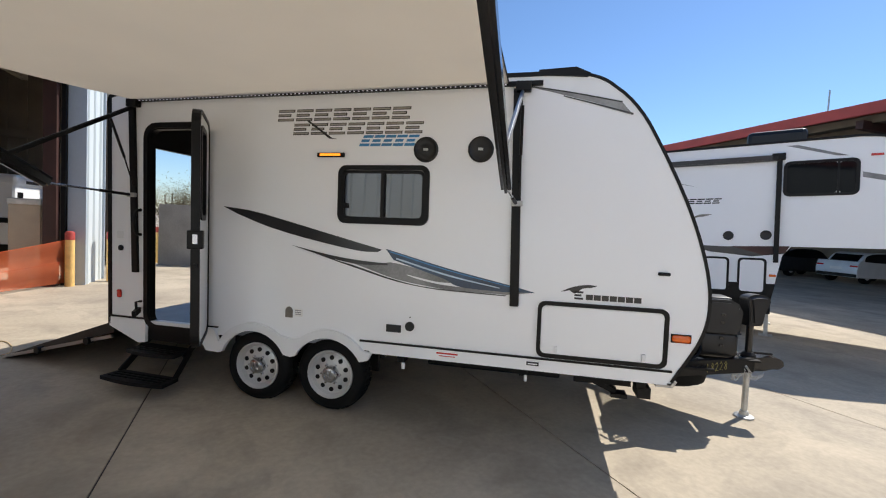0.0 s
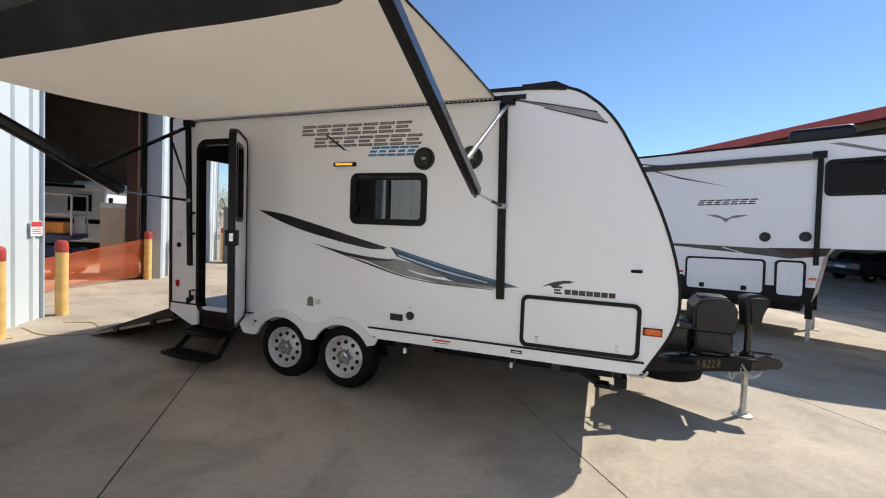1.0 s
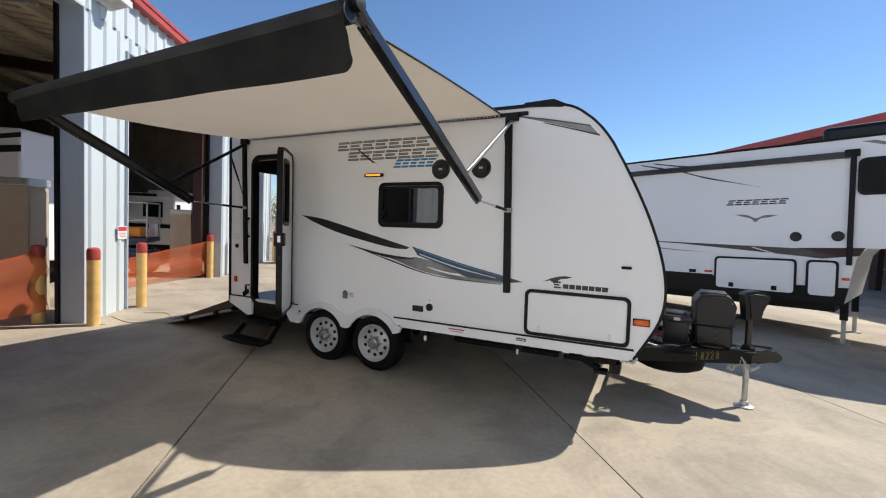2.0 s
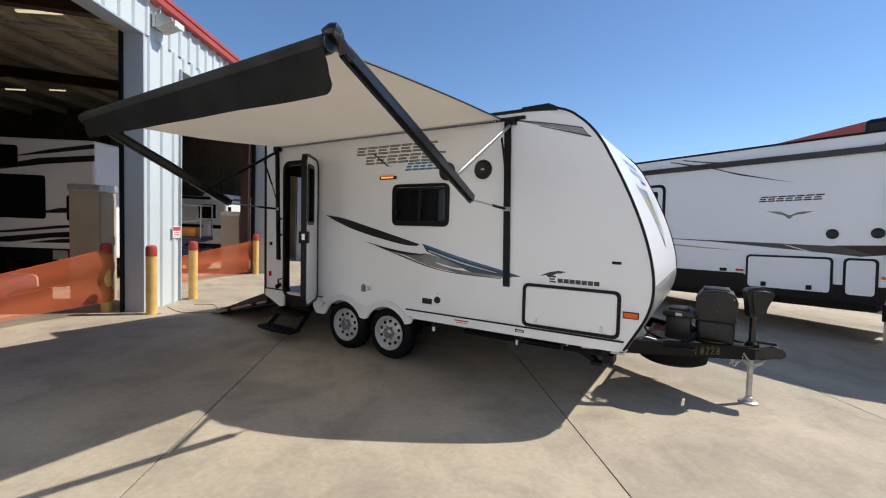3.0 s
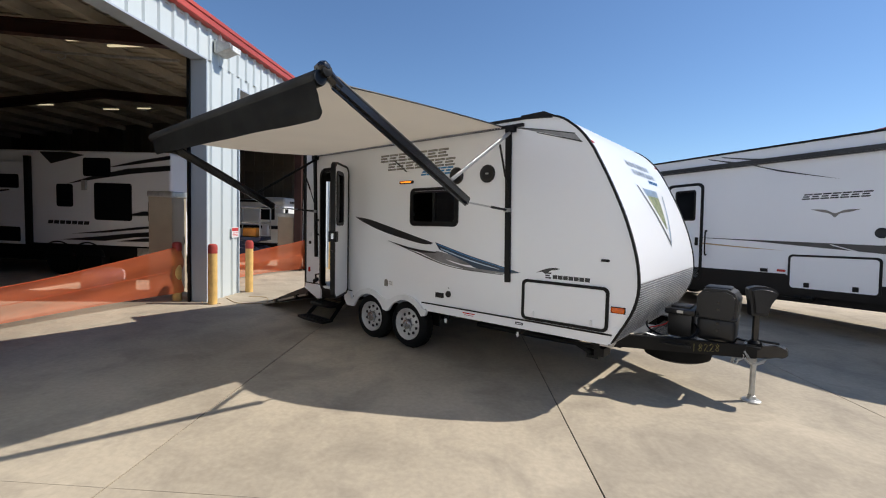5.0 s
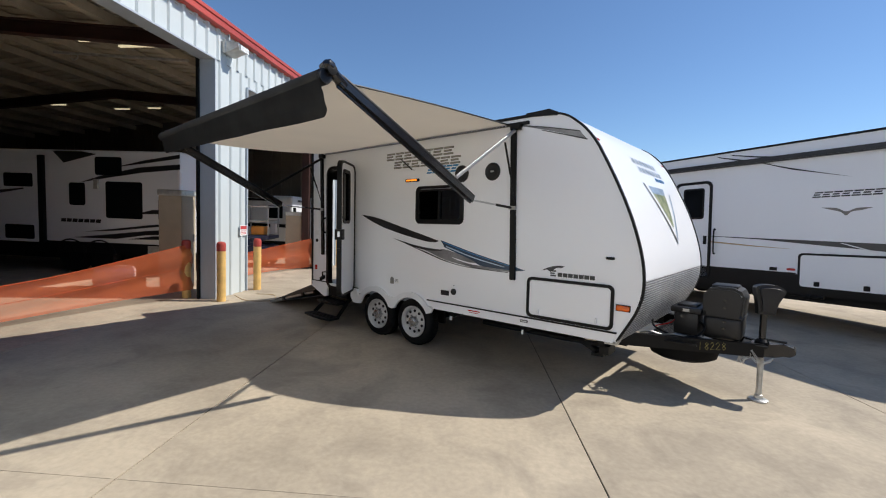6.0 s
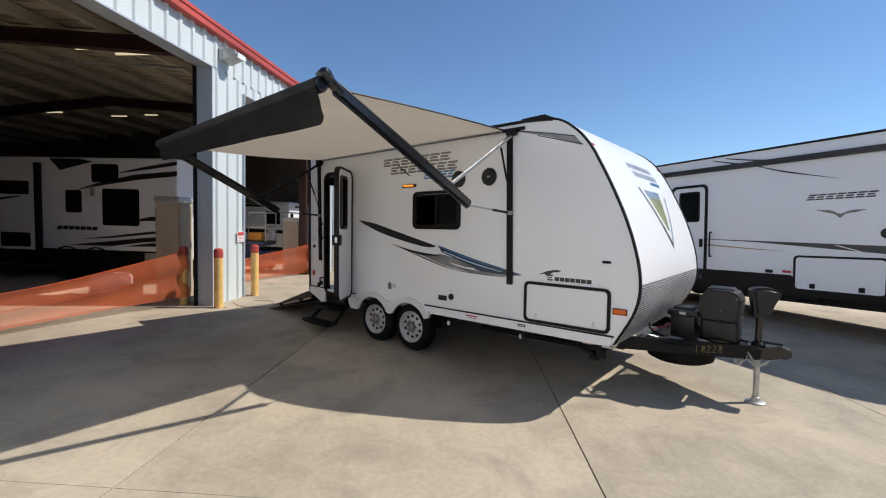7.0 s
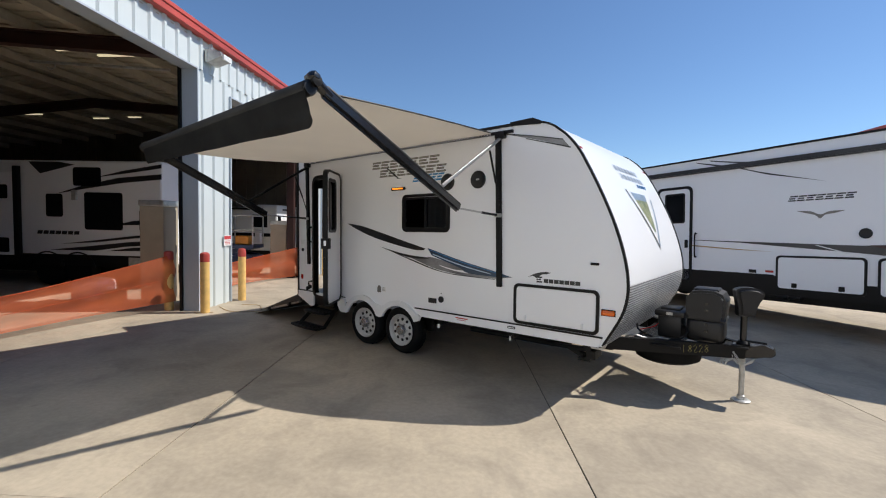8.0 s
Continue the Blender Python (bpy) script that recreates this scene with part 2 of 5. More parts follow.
def lathe(bm, prof, n=32, at=(0, 0, 0), axis="y", caps=True):
    """Turns the profile (radius, along) round the axis."""
    rings = []
    for r, a in prof:
        ring = []
        for j in range(n):
            t = 2 * math.pi * j / n
            c, s = r * math.cos(t), r * math.sin(t)
            co = {"y": (c, a, s), "z": (c, s, a), "x": (a, c, s)}[axis]
            ring.append(bm.verts.new(Vector(co) + Vector(at)))
        rings.append(ring)
    for a, b in zip(rings, rings[1:]):
        for j in range(n):
            bm.faces.new((a[j], a[(j + 1) % n], b[(j + 1) % n], b[j]))
    if caps:
        bm.faces.new(rings[0])
        bm.faces.new(rings[-1][::-1])
    return bm


def slab(bm, outline, y0, y1, holes=()):
    """A plate in the x-z plane with holes, from y0 to y1."""
    edges = []
    for loop in (outline, *holes):
        vs = [bm.verts.new((x, y0, z)) for x, z in loop]
        edges += [bm.edges.new((vs[i], vs[(i + 1) % len(vs)])) for i in range(len(vs))]
    fill = bmesh.ops.triangle_fill(bm, use_beauty=True, use_dissolve=False, edges=edges)
    faces = [g for g in fill["geom"] if isinstance(g, bmesh.types.BMFace)]
    out = bmesh.ops.extrude_face_region(bm, geom=faces)
    bmesh.ops.translate(bm, vec=(0, y1 - y0, 0), verts=[g for g in out["geom"] if isinstance(g, bmesh.types.BMVert)])
    return bm


def strip(bm, prof, y0, y1, thick):
    """A bent sheet: the open profile (x, z) drawn along y, with a thickness inwards."""
    pts = [Vector((x, 0, z)) for x, z in prof]
    inner = []
    for i, p in enumerate(pts):
        a = (pts[min(i + 1, len(pts) - 1)] - pts[max(i - 1, 0)]).normalized()
        inner.append(p + Vector((-a.z, 0, a.x)) * -thick)
    ring = pts + inner[::-1]
    v0 = [bm.verts.new((p.x, y0, p.z)) for p in ring]
    v1 = [bm.verts.new((p.x, y1, p.z)) for p in ring]
    k = len(ring)
    for i in range(k):
        bm.faces.new((v0[i], v0[(i + 1) % k], v1[(i + 1) % k], v1[i]))
    h = len(pts)
    for i in range(h - 1):
        for v in (v0, v1):
            bm.faces.new((v[i], v[i + 1], v[k - 2 - i], v[k - 1 - i]))
    return bm


def rrect(x0, x1, z0, z1, r, n=5):
    pts = []
    for cx, cz, a in ((x1 - r, z1 - r, 0), (x0 + r, z1 - r, 90), (x0 + r, z0 + r, 180), (x1 - r, z0 + r, 270)):
        pts += [(cx + r * math.cos(radians(a + 90 * i / n)), cz + r * math.sin(radians(a + 90 * i / n))) for i in range(n + 1)]
    return pts


def smooth_line(pts, n=6):
    """A Catmull-Rom line through the points."""
    p = [Vector(q) for q in pts]
    p = [2 * p[0] - p[1]] + p + [2 * p[-1] - p[-2]]
    out = []
    for i in range(1, len(p) - 2):
        for k in range(n):
            t = k / n
            out.append(tuple(0.5 * (2 * p[i] + (p[i + 1] - p[i - 1]) * t + (2 * p[i - 1] - 5 * p[i] + 4 * p[i + 1] - p[i + 2]) * t * t
                                    + (3 * p[i] - p[i - 1] - 3 * p[i + 1] + p[i + 2]) * t ** 3)))
    return out + [tuple(p[-2])]


def ring(x0, x1, z0, z1, w, r, y0, y1):
    """A rounded rectangular frame."""
    return slab(bmesh.new(), rrect(x0, x1, z0, z1, r), y0, y1, [rrect(x0 + w, x1 - w, z0 + w, z1 - w, max(0.005, r - w * 0.6))])


def decal(parent, name, outline, y, mat, label=""):
    return part(name, slab(bmesh.new(), outline, y, y - 0.0025), mat, parent, label)


# ---- ground ----
D2 = Vector((-0.6018, 0.7986, 0))                    # the way of the long joints
N2 = Vector((0.7986, 0.6018, 0))
GROUND_TURN = math.degrees(math.atan2(N2.y, N2.x))


def build_ground():
    bm = bmesh.new()
    vs = [bm.verts.new((x, y, -0.012)) for x, y in ((-900, -900), (900, -900), (900, 900), (-900, 900))]
    bm.faces.new(vs)
    g = tagged(part("ground", bm, CONCRETE), "pale concrete yard in slabs with dark joints", "ground", kind="structure")
    gap = 0.006
    mesh = None
    for i in range(-9, 9):
        for j in range(-5, 5):
            u0, v0 = 0.44 + 3.06 * i, -2.19 + 6.1 * j
            if mesh is None:
                bm = boxed(gap, 3.06 - gap, 0.002, 6.1 - 0.002, -0.03, 0.0)
                mesh = part("slab", bm, CONCRETE, g)
                ob, mesh = mesh, mesh.data
            else:
                ob = part("slab", mesh, CONCRETE, g)
            c = N2 * u0 + D2 * v0
            ob.matrix_local = pose(c.x, c.y, 0, 0, 0, GROUND_TURN)
    bm = bmesh.new()
    box(bm, -27, 28, -34, 30, -0.0116, -0.0085)
    j = part("joint_filler", bm, JOINT, g, "dark filler in the slab joints")
    j.matrix_local = pose(0, 0, 0, 0, 0, GROUND_TURN)


build_ground()

# ---- the trailer ----
YW = 2.5                                            # width of the body
CURVE = smooth_line([(0.30, 2.728), (0.43, 2.716), (0.60, 2.642), (0.82, 2.418), (1.045, 2.007), (1.218, 1.587), (1.307, 1.204),
                     (1.278, 0.900), (1.10, 0.555)], 5)
CURVE = [(x + 0.022 * min(1, (x - 0.30) / 0.3), z) for x, z in CURVE]
WHEELS = (-2.205, -1.502)
WR = 0.313


def arch(cx, r, a0, a1, n=14, cz=0.30):
    return [(cx + r * math.cos(radians(a0 + (a1 - a0) * i / n)), cz + r * math.sin(radians(a0 + (a1 - a0) * i / n))) for i in range(n + 1)]


def build_wheel(parent, x, y, far, lift=0.0, cache={}):
    if not cache:
        bm = bmesh.new()
        w = 0.19
        lathe(bm, [(0.205, 0.015), (0.215, 0.0), (0.25, -0.006), (0.290, 0.008), (0.306, 0.03), (WR, 0.06), (WR, w - 0.05), (0.300, w - 0.02),
                   (0.25, w), (0.205, w - 0.01), (0.205, 0.015)], 44, caps=False)
        for k in range(40):                         # tread blocks
            t = 2 * math.pi * k / 40
            for yy in (0.055, 0.115):
                c, s = math.cos(t), math.sin(t)
                q = Vector((c * (WR + 0.001), yy, s * (WR + 0.001)))
                beam(bm, q, q + Vector((0, 0.035, 0)), 0.03, 0.012, up=(c, 0, s))
        cache["tyre"] = bm
        bm = bmesh.new()
        lathe(bm, [(0.206, 0.012), (0.206, -0.004), (0.199, -0.007), (0.191, 0.002), (0.187, 0.014), (0.183, 0.016), (0.178, 0.030), (0.174, 0.052), (0.166, 0.054), (0.158, 0.046), (0.105, 0.030),
                   (0.085, 0.028), (0.06, 0.032), (0.001, 0.034)], 40, caps=False)
        cache["rim"] = bm
        cache["vent_hole"] = lathe(bmesh.new(), [(0.020, 0.031), (0.020, 0.040), (0.010, 0.041)], 14)
        bm = bmesh.new()
        lathe(bm, [(0.070, 0.030), (0.068, -0.010), (0.058, -0.024), (0.040, -0.028), (0.036, -0.023), (0.001, -0.023)], 24)
        for k in range(6):
            t = 2 * math.pi * k / 6
            lathe(bm, [(0.011, 0.030), (0.011, 0.006), (0.006, 0.002)], 6, (0.084 * math.cos(t), 0, 0.084 * math.sin(t)))
            q = Vector((0.012 * math.cos(t), -0.026, 0.012 * math.sin(t)))
            beam(bm, q, q * 4.2 + Vector((0, 0.086, 0)), 0.012, 0.008, up=(0, 1, 0))
        cache["hub_cap"] = bm
        for k, m in (("tyre", RUBBER), ("rim", SILVER), ("vent_hole", BLACK), ("hub_cap", CHROME)):
            bmx = cache[k]
            ob = part(k, bmx, m, None, smooth=True)
            cache[k] = ob.data
            bpy.data.objects.remove(ob)
    tyre = part("wheel", cache["tyre"], RUBBER, parent, "black tyre on a silver steel wheel")
    tyre.matrix_local = pose(x, y, WR - 0.002 + lift, 0, 0, 180 if far else 0)
    rim = part("rim", cache["rim"], SILVER, tyre, "silver steel rim with round vents")
    for k in range(10):
        t = 2 * math.pi * (k + 0.5) / 10
        part("vent_hole", cache["vent_hole"], BLACK, tyre).matrix_local = pose(0.136 * math.cos(t), 0, 0.136 * math.sin(t))
    part("hub_cap", cache["hub_cap"], CHROME, tyre, "chrome hub cap")


def letter_row(parent, x0, x1, z0, z1, count, mat, y, slant=0.12, core=None, bars=3):
    """Plain stacked bars in place of a maker's lettering."""
    w, h = (x1 - x0) / count, z1 - z0
    t = h / (2 * bars - 1)
    for i in range(count):
        bm, inner = bmesh.new(), bmesh.new()
        for k in range(bars):
            a, b, zb = x0 + w * i, x0 + w * (i + (0.88 if k != 1 else 0.70)), z0 + 2 * t * k
            zt, lean = zb + t * 1.25, slant * 2 * t * k
            slab(bm, [(a + lean, zb), (b + lean, zb), (b + lean + slant * t, zt), (a + lean + slant * t, zt)], y, y - 0.0025)
            m = t * 0.30
            slab(inner, [(a + lean + m, zb + m), (b + lean - m, zb + m), (b + lean - m, zt - m), (a + lean + m, zt - m)], y - 0.0026, y - 0.0034)
        block = part("lettering_block", bm, mat, parent)
        if core:
            part("lettering_core", inner, core, block)
        else:
            inner.free()


def build_trailer():
    T = thing("travel_trailer", pose(0, 0, 0.036, 0, -1.15, 0), "white travel trailer with black trim and open side door", "trailer")
    arches = arch(WHEELS[1], 0.345, 49, 131) , arch(WHEELS[0], 0.345, 49, 131)
    outline = [(-3.785, 2.690), (-3.70, 2.712)] + CURVE + arches[0] + arches[1] + [(-3.785, 0.56)]
    door = rrect(-3.345, -2.725, 0.585, 2.40, 0.09)
    win = rrect(-1.425, -0.70, 1.62, 2.035, 0.055)
    part("side_wall", slab(bmesh.new(), outline, 0.0, 0.045, [door, win]), WHITE, T)
    outline2 = [(-3.785, 2.690), (-3.70, 2.712)] + CURVE + [(-3.785, 0.56)]
    part("side_wall", slab(bmesh.new(), outline2, YW - 0.045, YW, [rrect(-1.9, -1.0, 1.5, 2.05, 0.05)]), WHITE, T)
    # roof and front sheets
    part("roof", strip(bmesh.new(), [(-3.78, 2.685), (-3.70, 2.708), (0.0, 2.722), (0.30, 2.725)], 0.045, YW - 0.045, 0.05), WHITE2, T, "white roof membrane")
    top = [p for p in CURVE if p[1] > 1.10]
    low = [top[-1]] + [p for p in CURVE[8:] if p[1] <= 1.10]
    part("front_cap", strip(bmesh.new(), top, 0.045, YW - 0.045, 0.04), WHITE, T, "glossy white curved front panel", True)
    rock = part("stone_guard", strip(bmesh.new(), low, 0.045, YW - 0.045, 0.04), TREAD, T, "ribbed bright aluminium stone guard")
    for k in range(22):
        t = (k + 0.6) / 22.5
        i = t * (len(low) - 1)
        a, b = Vector(low[int(i)]), Vector(low[min(int(i) + 1, len(low) - 1)])
        p = a.lerp(b, i - int(i))
        part("rib", beam(bmesh.new(), (p.x + 0.004, 0.06, p.y), (p.x + 0.004, YW - 0.06, p.y), 0.008, 0.008), GREYDECAL, rock)
    # black edge trim along both profiles
    for y0, y1 in ((-0.012, 0.03), (YW - 0.03, YW + 0.012)):
        part("edge_trim", strip(bmesh.new(), [(x + 0.009 * (1 if z < 2.6 else 0.4), z + (0.010 if z > 2.3 else 0.003)) for x, z in CURVE], y0 + 0.006, y1 - 0.006, 0.021), BLACK, T, "black edge moulding")
        part("roof_trim", strip(bmesh.new(), [(-3.795, 2.66), (-3.79, 2.705), (-3.70, 2.726), (0.31, 2.742)], y0, y1, 0.03), BLACK, T, "black roof edge rail")
        part("rear_trim", boxed(-3.805, -3.765, y0, y1, 0.56, 2.69, bevel=0.006), BLACK, T)
    part("roof_bracket", slab(bmesh.new(), [(0.12, 2.715), (0.12, 2.752), (0.38, 2.762), (0.48, 2.715), (0.46, 2.690), (0.36, 2.700)], -0.02, 0.06), BLACK, T, "black roof end cap")
    # floor, inside faces and chassis
    part("floor", boxed(-3.78, 1.05, 0.046, YW - 0.046, 0.56, 0.61), INFLOOR, T, "grey vinyl floor")
    part("ceiling_panel", boxed(-3.70, 0.3, 0.05, YW - 0.05, 2.62, 2.655), INNER, T)
    part("inner_wall", boxed(-0.25, -0.20, 0.05, YW - 0.05, 0.61, 2.62), INNER, T, "beige inner partition")
    part("inner_wall", boxed(-3.78, -0.25, YW - 0.065, YW - 0.046, 0.61, 1.5), INNER, T)
    part("inner_cabinet", boxed(-1.05, -0.26, 1.5, YW - 0.07, 0.61, 2.3, bevel=0.01), INNER, T, "pale wooden cabinet inside")
    part("rear_header", boxed(-3.79, -3.74, 0.046, YW - 0.046, 2.30, 2.68), BLACK, T, "dark header over the open back")
    for yy in (0.046, YW - 0.126):
        part("rear_post", boxed(-3.79, -3.74, yy, yy + 0.08, 0.60, 2.30), BLACK, T)
    part("floor_drain", lathe(bmesh.new(), [(0.05, 0.611), (0.05, 0.618), (0.02, 0.62)], 16, (-3.25, 0.45, 0), "z"), BLACK, T, "round black floor cap")
    part("underbelly", boxed(-3.74, 1.0, 0.06, YW - 0.06, 0.540, 0.558), BLACK, T, "black underbelly sheet")
    for y in (0.55, YW - 0.55):
        part("chassis_rail", boxed(-3.78, 1.05, y - 0.03, y + 0.03, 0.40, 0.558), FRAME, T, "black steel chassis rail")
    for x in (-3.6, -2.7, -0.9, 0.1, 0.95):
        part("cross_member", boxed(x - 0.03, x + 0.03, 0.1, YW - 0.1, 0.46, 0.556), FRAME, T)
    for x in WHEELS:
        part("axle", tube(bmesh.new(), [(x, 0.2, 0.30), (x, YW - 0.2, 0.30)], 0.04, 12), FRAME, T)
        for y in (0.55, YW - 0.55):
            part("leaf_spring", boxed(x - 0.3, x + 0.3, y - 0.03, y + 0.03, 0.33, 0.39, bevel=0.02), FRAME, T)
        build_wheel(T, x, 0.03, False)
        build_wheel(T, x, YW - 0.03, True)
    part("wheel_well", boxed(-2.62, -1.16, 0.27, 0.30, 0.30, 0.558), BLACK, T, "dark wheel well liner")
    part("wheel_well_top", boxed(-2.60, -1.12, 0.05, 0.5, 0.66, 0.68), BLACK, T)
    # fender skirt and lower skirt
    a1, a2 = arch(WHEELS[0], 0.335, 158, 28), arch(WHEELS[1], 0.335, 152, 30)
    o1, o2 = arch(WHEELS[1], 0.405, 40, 128), arch(WHEELS[0], 0.405, 52, 150)
    fender = [(-2.735, 0.63), (-2.735, 0.50), (-2.68, 0.42), (-2.55, 0.415)] + a1 + [(-1.84, 0.445)] + a2 + [(-1.14, 0.485), (-1.11, 0.545)] + o1 + [(-1.84, 0.60)] + o2 + [(-2.60, 0.62)]
    clean = [p for i, p in enumerate(fender) if i == 0 or (Vector(p) - Vector(fender[i - 1])).length > 0.004]
    bm = slab(bmesh.new(), clean, 0.0, -0.035)
    part("fender_skirt", bm, WHITE2, T, "white moulded double wheel fender")
    part("lower_skirt", slab(bmesh.new(), [(-1.12, 0.545), (-1.20, 0.632), (1.115, 0.632), (1.09, 0.545)], -0.012, 0.02), WHITE, T)
    part("lower_skirt", slab(bmesh.new(), [(-3.785, 0.545), (-3.785, 0.63), (-3.37, 0.63), (-3.37, 0.42), (-3.45, 0.41)], -0.012, 0.02), WHITE, T)
    part("skirt_line", boxed(-1.22, 1.12, -0.016, 0.0, 0.634, 0.648), BLACK, T, "black belt moulding")
    part("skirt_line", boxed(-3.785, -3.37, -0.016, 0.0, 0.634, 0.648), BLACK, T)
    part("skirt_line", boxed(-2.735, -2.55, -0.04, -0.036, 0.632, 0.645), BLACK, T)
    part("corner_trim", slab(bmesh.new(), [(1.02, 0.530), (1.128, 0.530), (1.155, 0.572), (1.138, 0.578), (1.115, 0.547), (1.02, 0.545)], 0.03, -0.02), ALU, T, "bright corner moulding")
    # window
    w = part("window", ring(-1.445, -0.675, 1.595, 2.065, 0.035, 0.07, -0.016, 0.0), BLACK, T, "sliding side window in a black frame")
    part("window_frame", ring(-1.415, -0.71, 1.63, 2.025, 0.022, 0.05, -0.010, 0.03), BLACK, w)
    part("mullion", boxed(-1.075, -1.045, -0.008, 0.02, 1.65, 2.005), BLACK, w)
    part("pane", slab(bmesh.new(), rrect(-1.395, -1.07, 1.65, 2.005, 0.03), 0.004, 0.008), GLASS, w, "tinted glass pane").visible_shadow = False
    part("pane", slab(bmesh.new(), rrect(-1.05, -0.73, 1.65, 2.005, 0.03), 0.014, 0.018), GLASS, w, "tinted glass pane").visible_shadow = False
    part("latch", boxed(-1.385, -1.36, -0.014, -0.008, 1.72, 1.76), BLACK, w)
    w2 = part("window", ring(-1.93, -0.97, 1.47, 2.08, 0.05, 0.07, YW, YW + 0.016), BLACK, T)
    part("pane", slab(bmesh.new(), rrect(-1.9, -1.0, 1.5, 2.05, 0.04), YW - 0.02, YW - 0.016), GLASS, w2).visible_shadow = False
    # door opening and leaf
    part("door_frame", ring(-3.385, -2.685, 0.55, 2.44, 0.045, 0.13, -0.018, 0.0), BLACK, T, "black rounded door frame")
    part("door_jamb", ring(-3.345, -2.725, 0.585, 2.40, 0.016, 0.09, 0.002, 0.06), BLACK, T)
    part("threshold", boxed(-3.345, -2.725, -0.012, 0.05, 0.585, 0.625), WHITE2, T)
    leaf = part("door", slab(bmesh.new(), rrect(0.0, 0.635, 0.60, 2.405, 0.10), -0.022, 0.022, [rrect(0.26, 0.54, 1.60, 2.28, 0.06)]), WHITE, T, "open white entry door with a tall window")
    leaf.matrix_local = pose(-2.70, -0.03, 0, 0, 0, -54)
    part("door_edge", ring(-0.01, 0.645, 0.59, 2.415, 0.03, 0.11, -0.030, 0.030), BLACK, leaf, "black door edge")
    part("window_frame", ring(0.235, 0.565, 1.575, 2.305, 0.04, 0.07, -0.032, 0.032), BLACK, leaf)
    part("pane", slab(bmesh.new(), rrect(0.27, 0.53, 1.61, 2.27, 0.05), -0.004, 0.004), DARKGLASS, leaf, "dark glass")
    part("latch", boxed(0.56, 0.655, -0.055, 0.052, 1.36, 1.50, bevel=0.008), BLACK, leaf, "black door latch")
    part("latch_plate", boxed(0.646, 0.658, -0.016, 0.016, 1.40, 1.47), CHROME, leaf, "chrome strike plate")
    part("bolt", boxed(0.60, 0.668, -0.01, 0.01, 1.22, 1.25), BLACK, leaf)
    part("grab_handle", tube(bmesh.new(), smooth_line([(-3.43, 0, 1.65), (-3.43, -0.05, 1.63), (-3.435, -0.07, 1.54), (-3.43, -0.05, 1.44), (-3.43, 0, 1.42)], 4), 0.014), BLACK, T, "black grab handle", True)
    part("door_holder", beam(bmesh.new(), (-3.44, -0.01, 0.72), (-3.38, -0.12, 0.70), 0.03, 0.05), BLACK, T)
    part("door_holder", tube(bmesh.new(), [(-3.42, -0.005, 0.80), (-3.42, -0.06, 0.80), (-3.40, -0.07, 0.68)], 0.012), BLACK, T)
    # speakers, lamps, sockets, badges on the wall
    for x in (-0.712, -0.283):
        s = part("speaker", lathe(bmesh.new(), [(0.098, 0.0), (0.098, -0.012), (0.086, -0.02), (0.078, -0.014), (0.05, -0.006), (0.02, -0.012), (0.001, -0.014)], 32, (x, 0, 2.186)), PLASTIC, T, "round black outdoor speaker", True)
        part("badge", boxed(x - 0.018, x + 0.018, -0.022, -0.012, 2.178, 2.196), GALV, s)
    l = part("marker_lamp", boxed(-1.637, -1.392, -0.022, 0, 2.128, 2.166, bevel=0.009), BLACK, T, "amber strip lamp in a black case")
    part("lens", boxed(-1.607, -1.427, -0.028, -0.020, 2.139, 2.157, bevel=0.003), AMBERLIT, l, "lit amber lens")
    part("reflector", boxed(1.107, 1.227, -0.018, 0, 0.852, 0.903, bevel=0.017), AMBER, T, "amber side marker lamp")
    part("reflector_base", boxed(1.102, 1.232, -0.006, 0, 0.847, 0.908, bevel=0.0028), BLACK, T)
    part("tail_reflector", boxed(-3.695, -3.645, -0.02, 0, 0.82, 0.895, bevel=0.012), REDLENS, T, "red rear side lamp")
    part("socket_plate", boxed(-3.70, -3.62, -0.01, 0, 1.38, 1.45, bevel=0.004), WHITE2, T)
    part("lock", lathe(bmesh.new(), [(0.026, 0), (0.026, -0.014), (0.014, -0.018), (0.001, -0.018)], 16, (-3.655, 0, 1.29)), BLACK, T)
    part("water_inlet", boxed(-0.995, -0.870, -0.012, 0, 0.735, 0.795, bevel=0.004), PLASTIC, T, "black square hatch")
    part("round_vent", lathe(bmesh.new(), [(0.038, 0), (0.038, -0.012), (0.030, -0.016), (0.001, -0.014)], 20, (-0.798, 0, 0.792)), PLASTIC, T, "round black vent")
    part("lock", lathe(bmesh.new(), [(0.006, 0), (0.006, -0.004), (0.001, -0.004)], 8, (-0.798, 0, 0.865)), BLACK, T)
    part("keyhole_plate", boxed(0.995, 1.075, -0.010, 0, 1.308, 1.332, bevel=0.008), BLACK, T, "small black clearance plate")
    part("seal_sticker", slab(bmesh.new(), [(-1.912, 0.775), (-1.842, 0.775), (-1.842, 0.84), (-1.855, 0.862), (-1.877, 0.870), (-1.899, 0.862), (-1.912, 0.84)], 0.0, -0.003), BRONZE, T, "grey arched sticker")
    part("white_sticker", boxed(-1.824, -1.749, -0.002, 0, 0.79, 0.85), SIGNWHITE, T)
    for k in range(3):
        part("sticker_print", boxed(-1.819, -1.764, -0.0035, -0.002, 0.838 - 0.016 * k, 0.844 - 0.016 * k), GREYDECAL, T)
    part("red_sticker", boxed(-0.57, -0.40, -0.0145, -0.012, 0.600, 0.612), REDLENS, T)
    part("red_sticker", boxed(-0.55, -0.42, -0.0145, -0.012, 0.582, 0.588), REDLENS, T)
    part("skirt_vent", boxed(0.125, 0.215, -0.020, -0.012, 0.585, 0.612, bevel=0.003), BLACK, T)
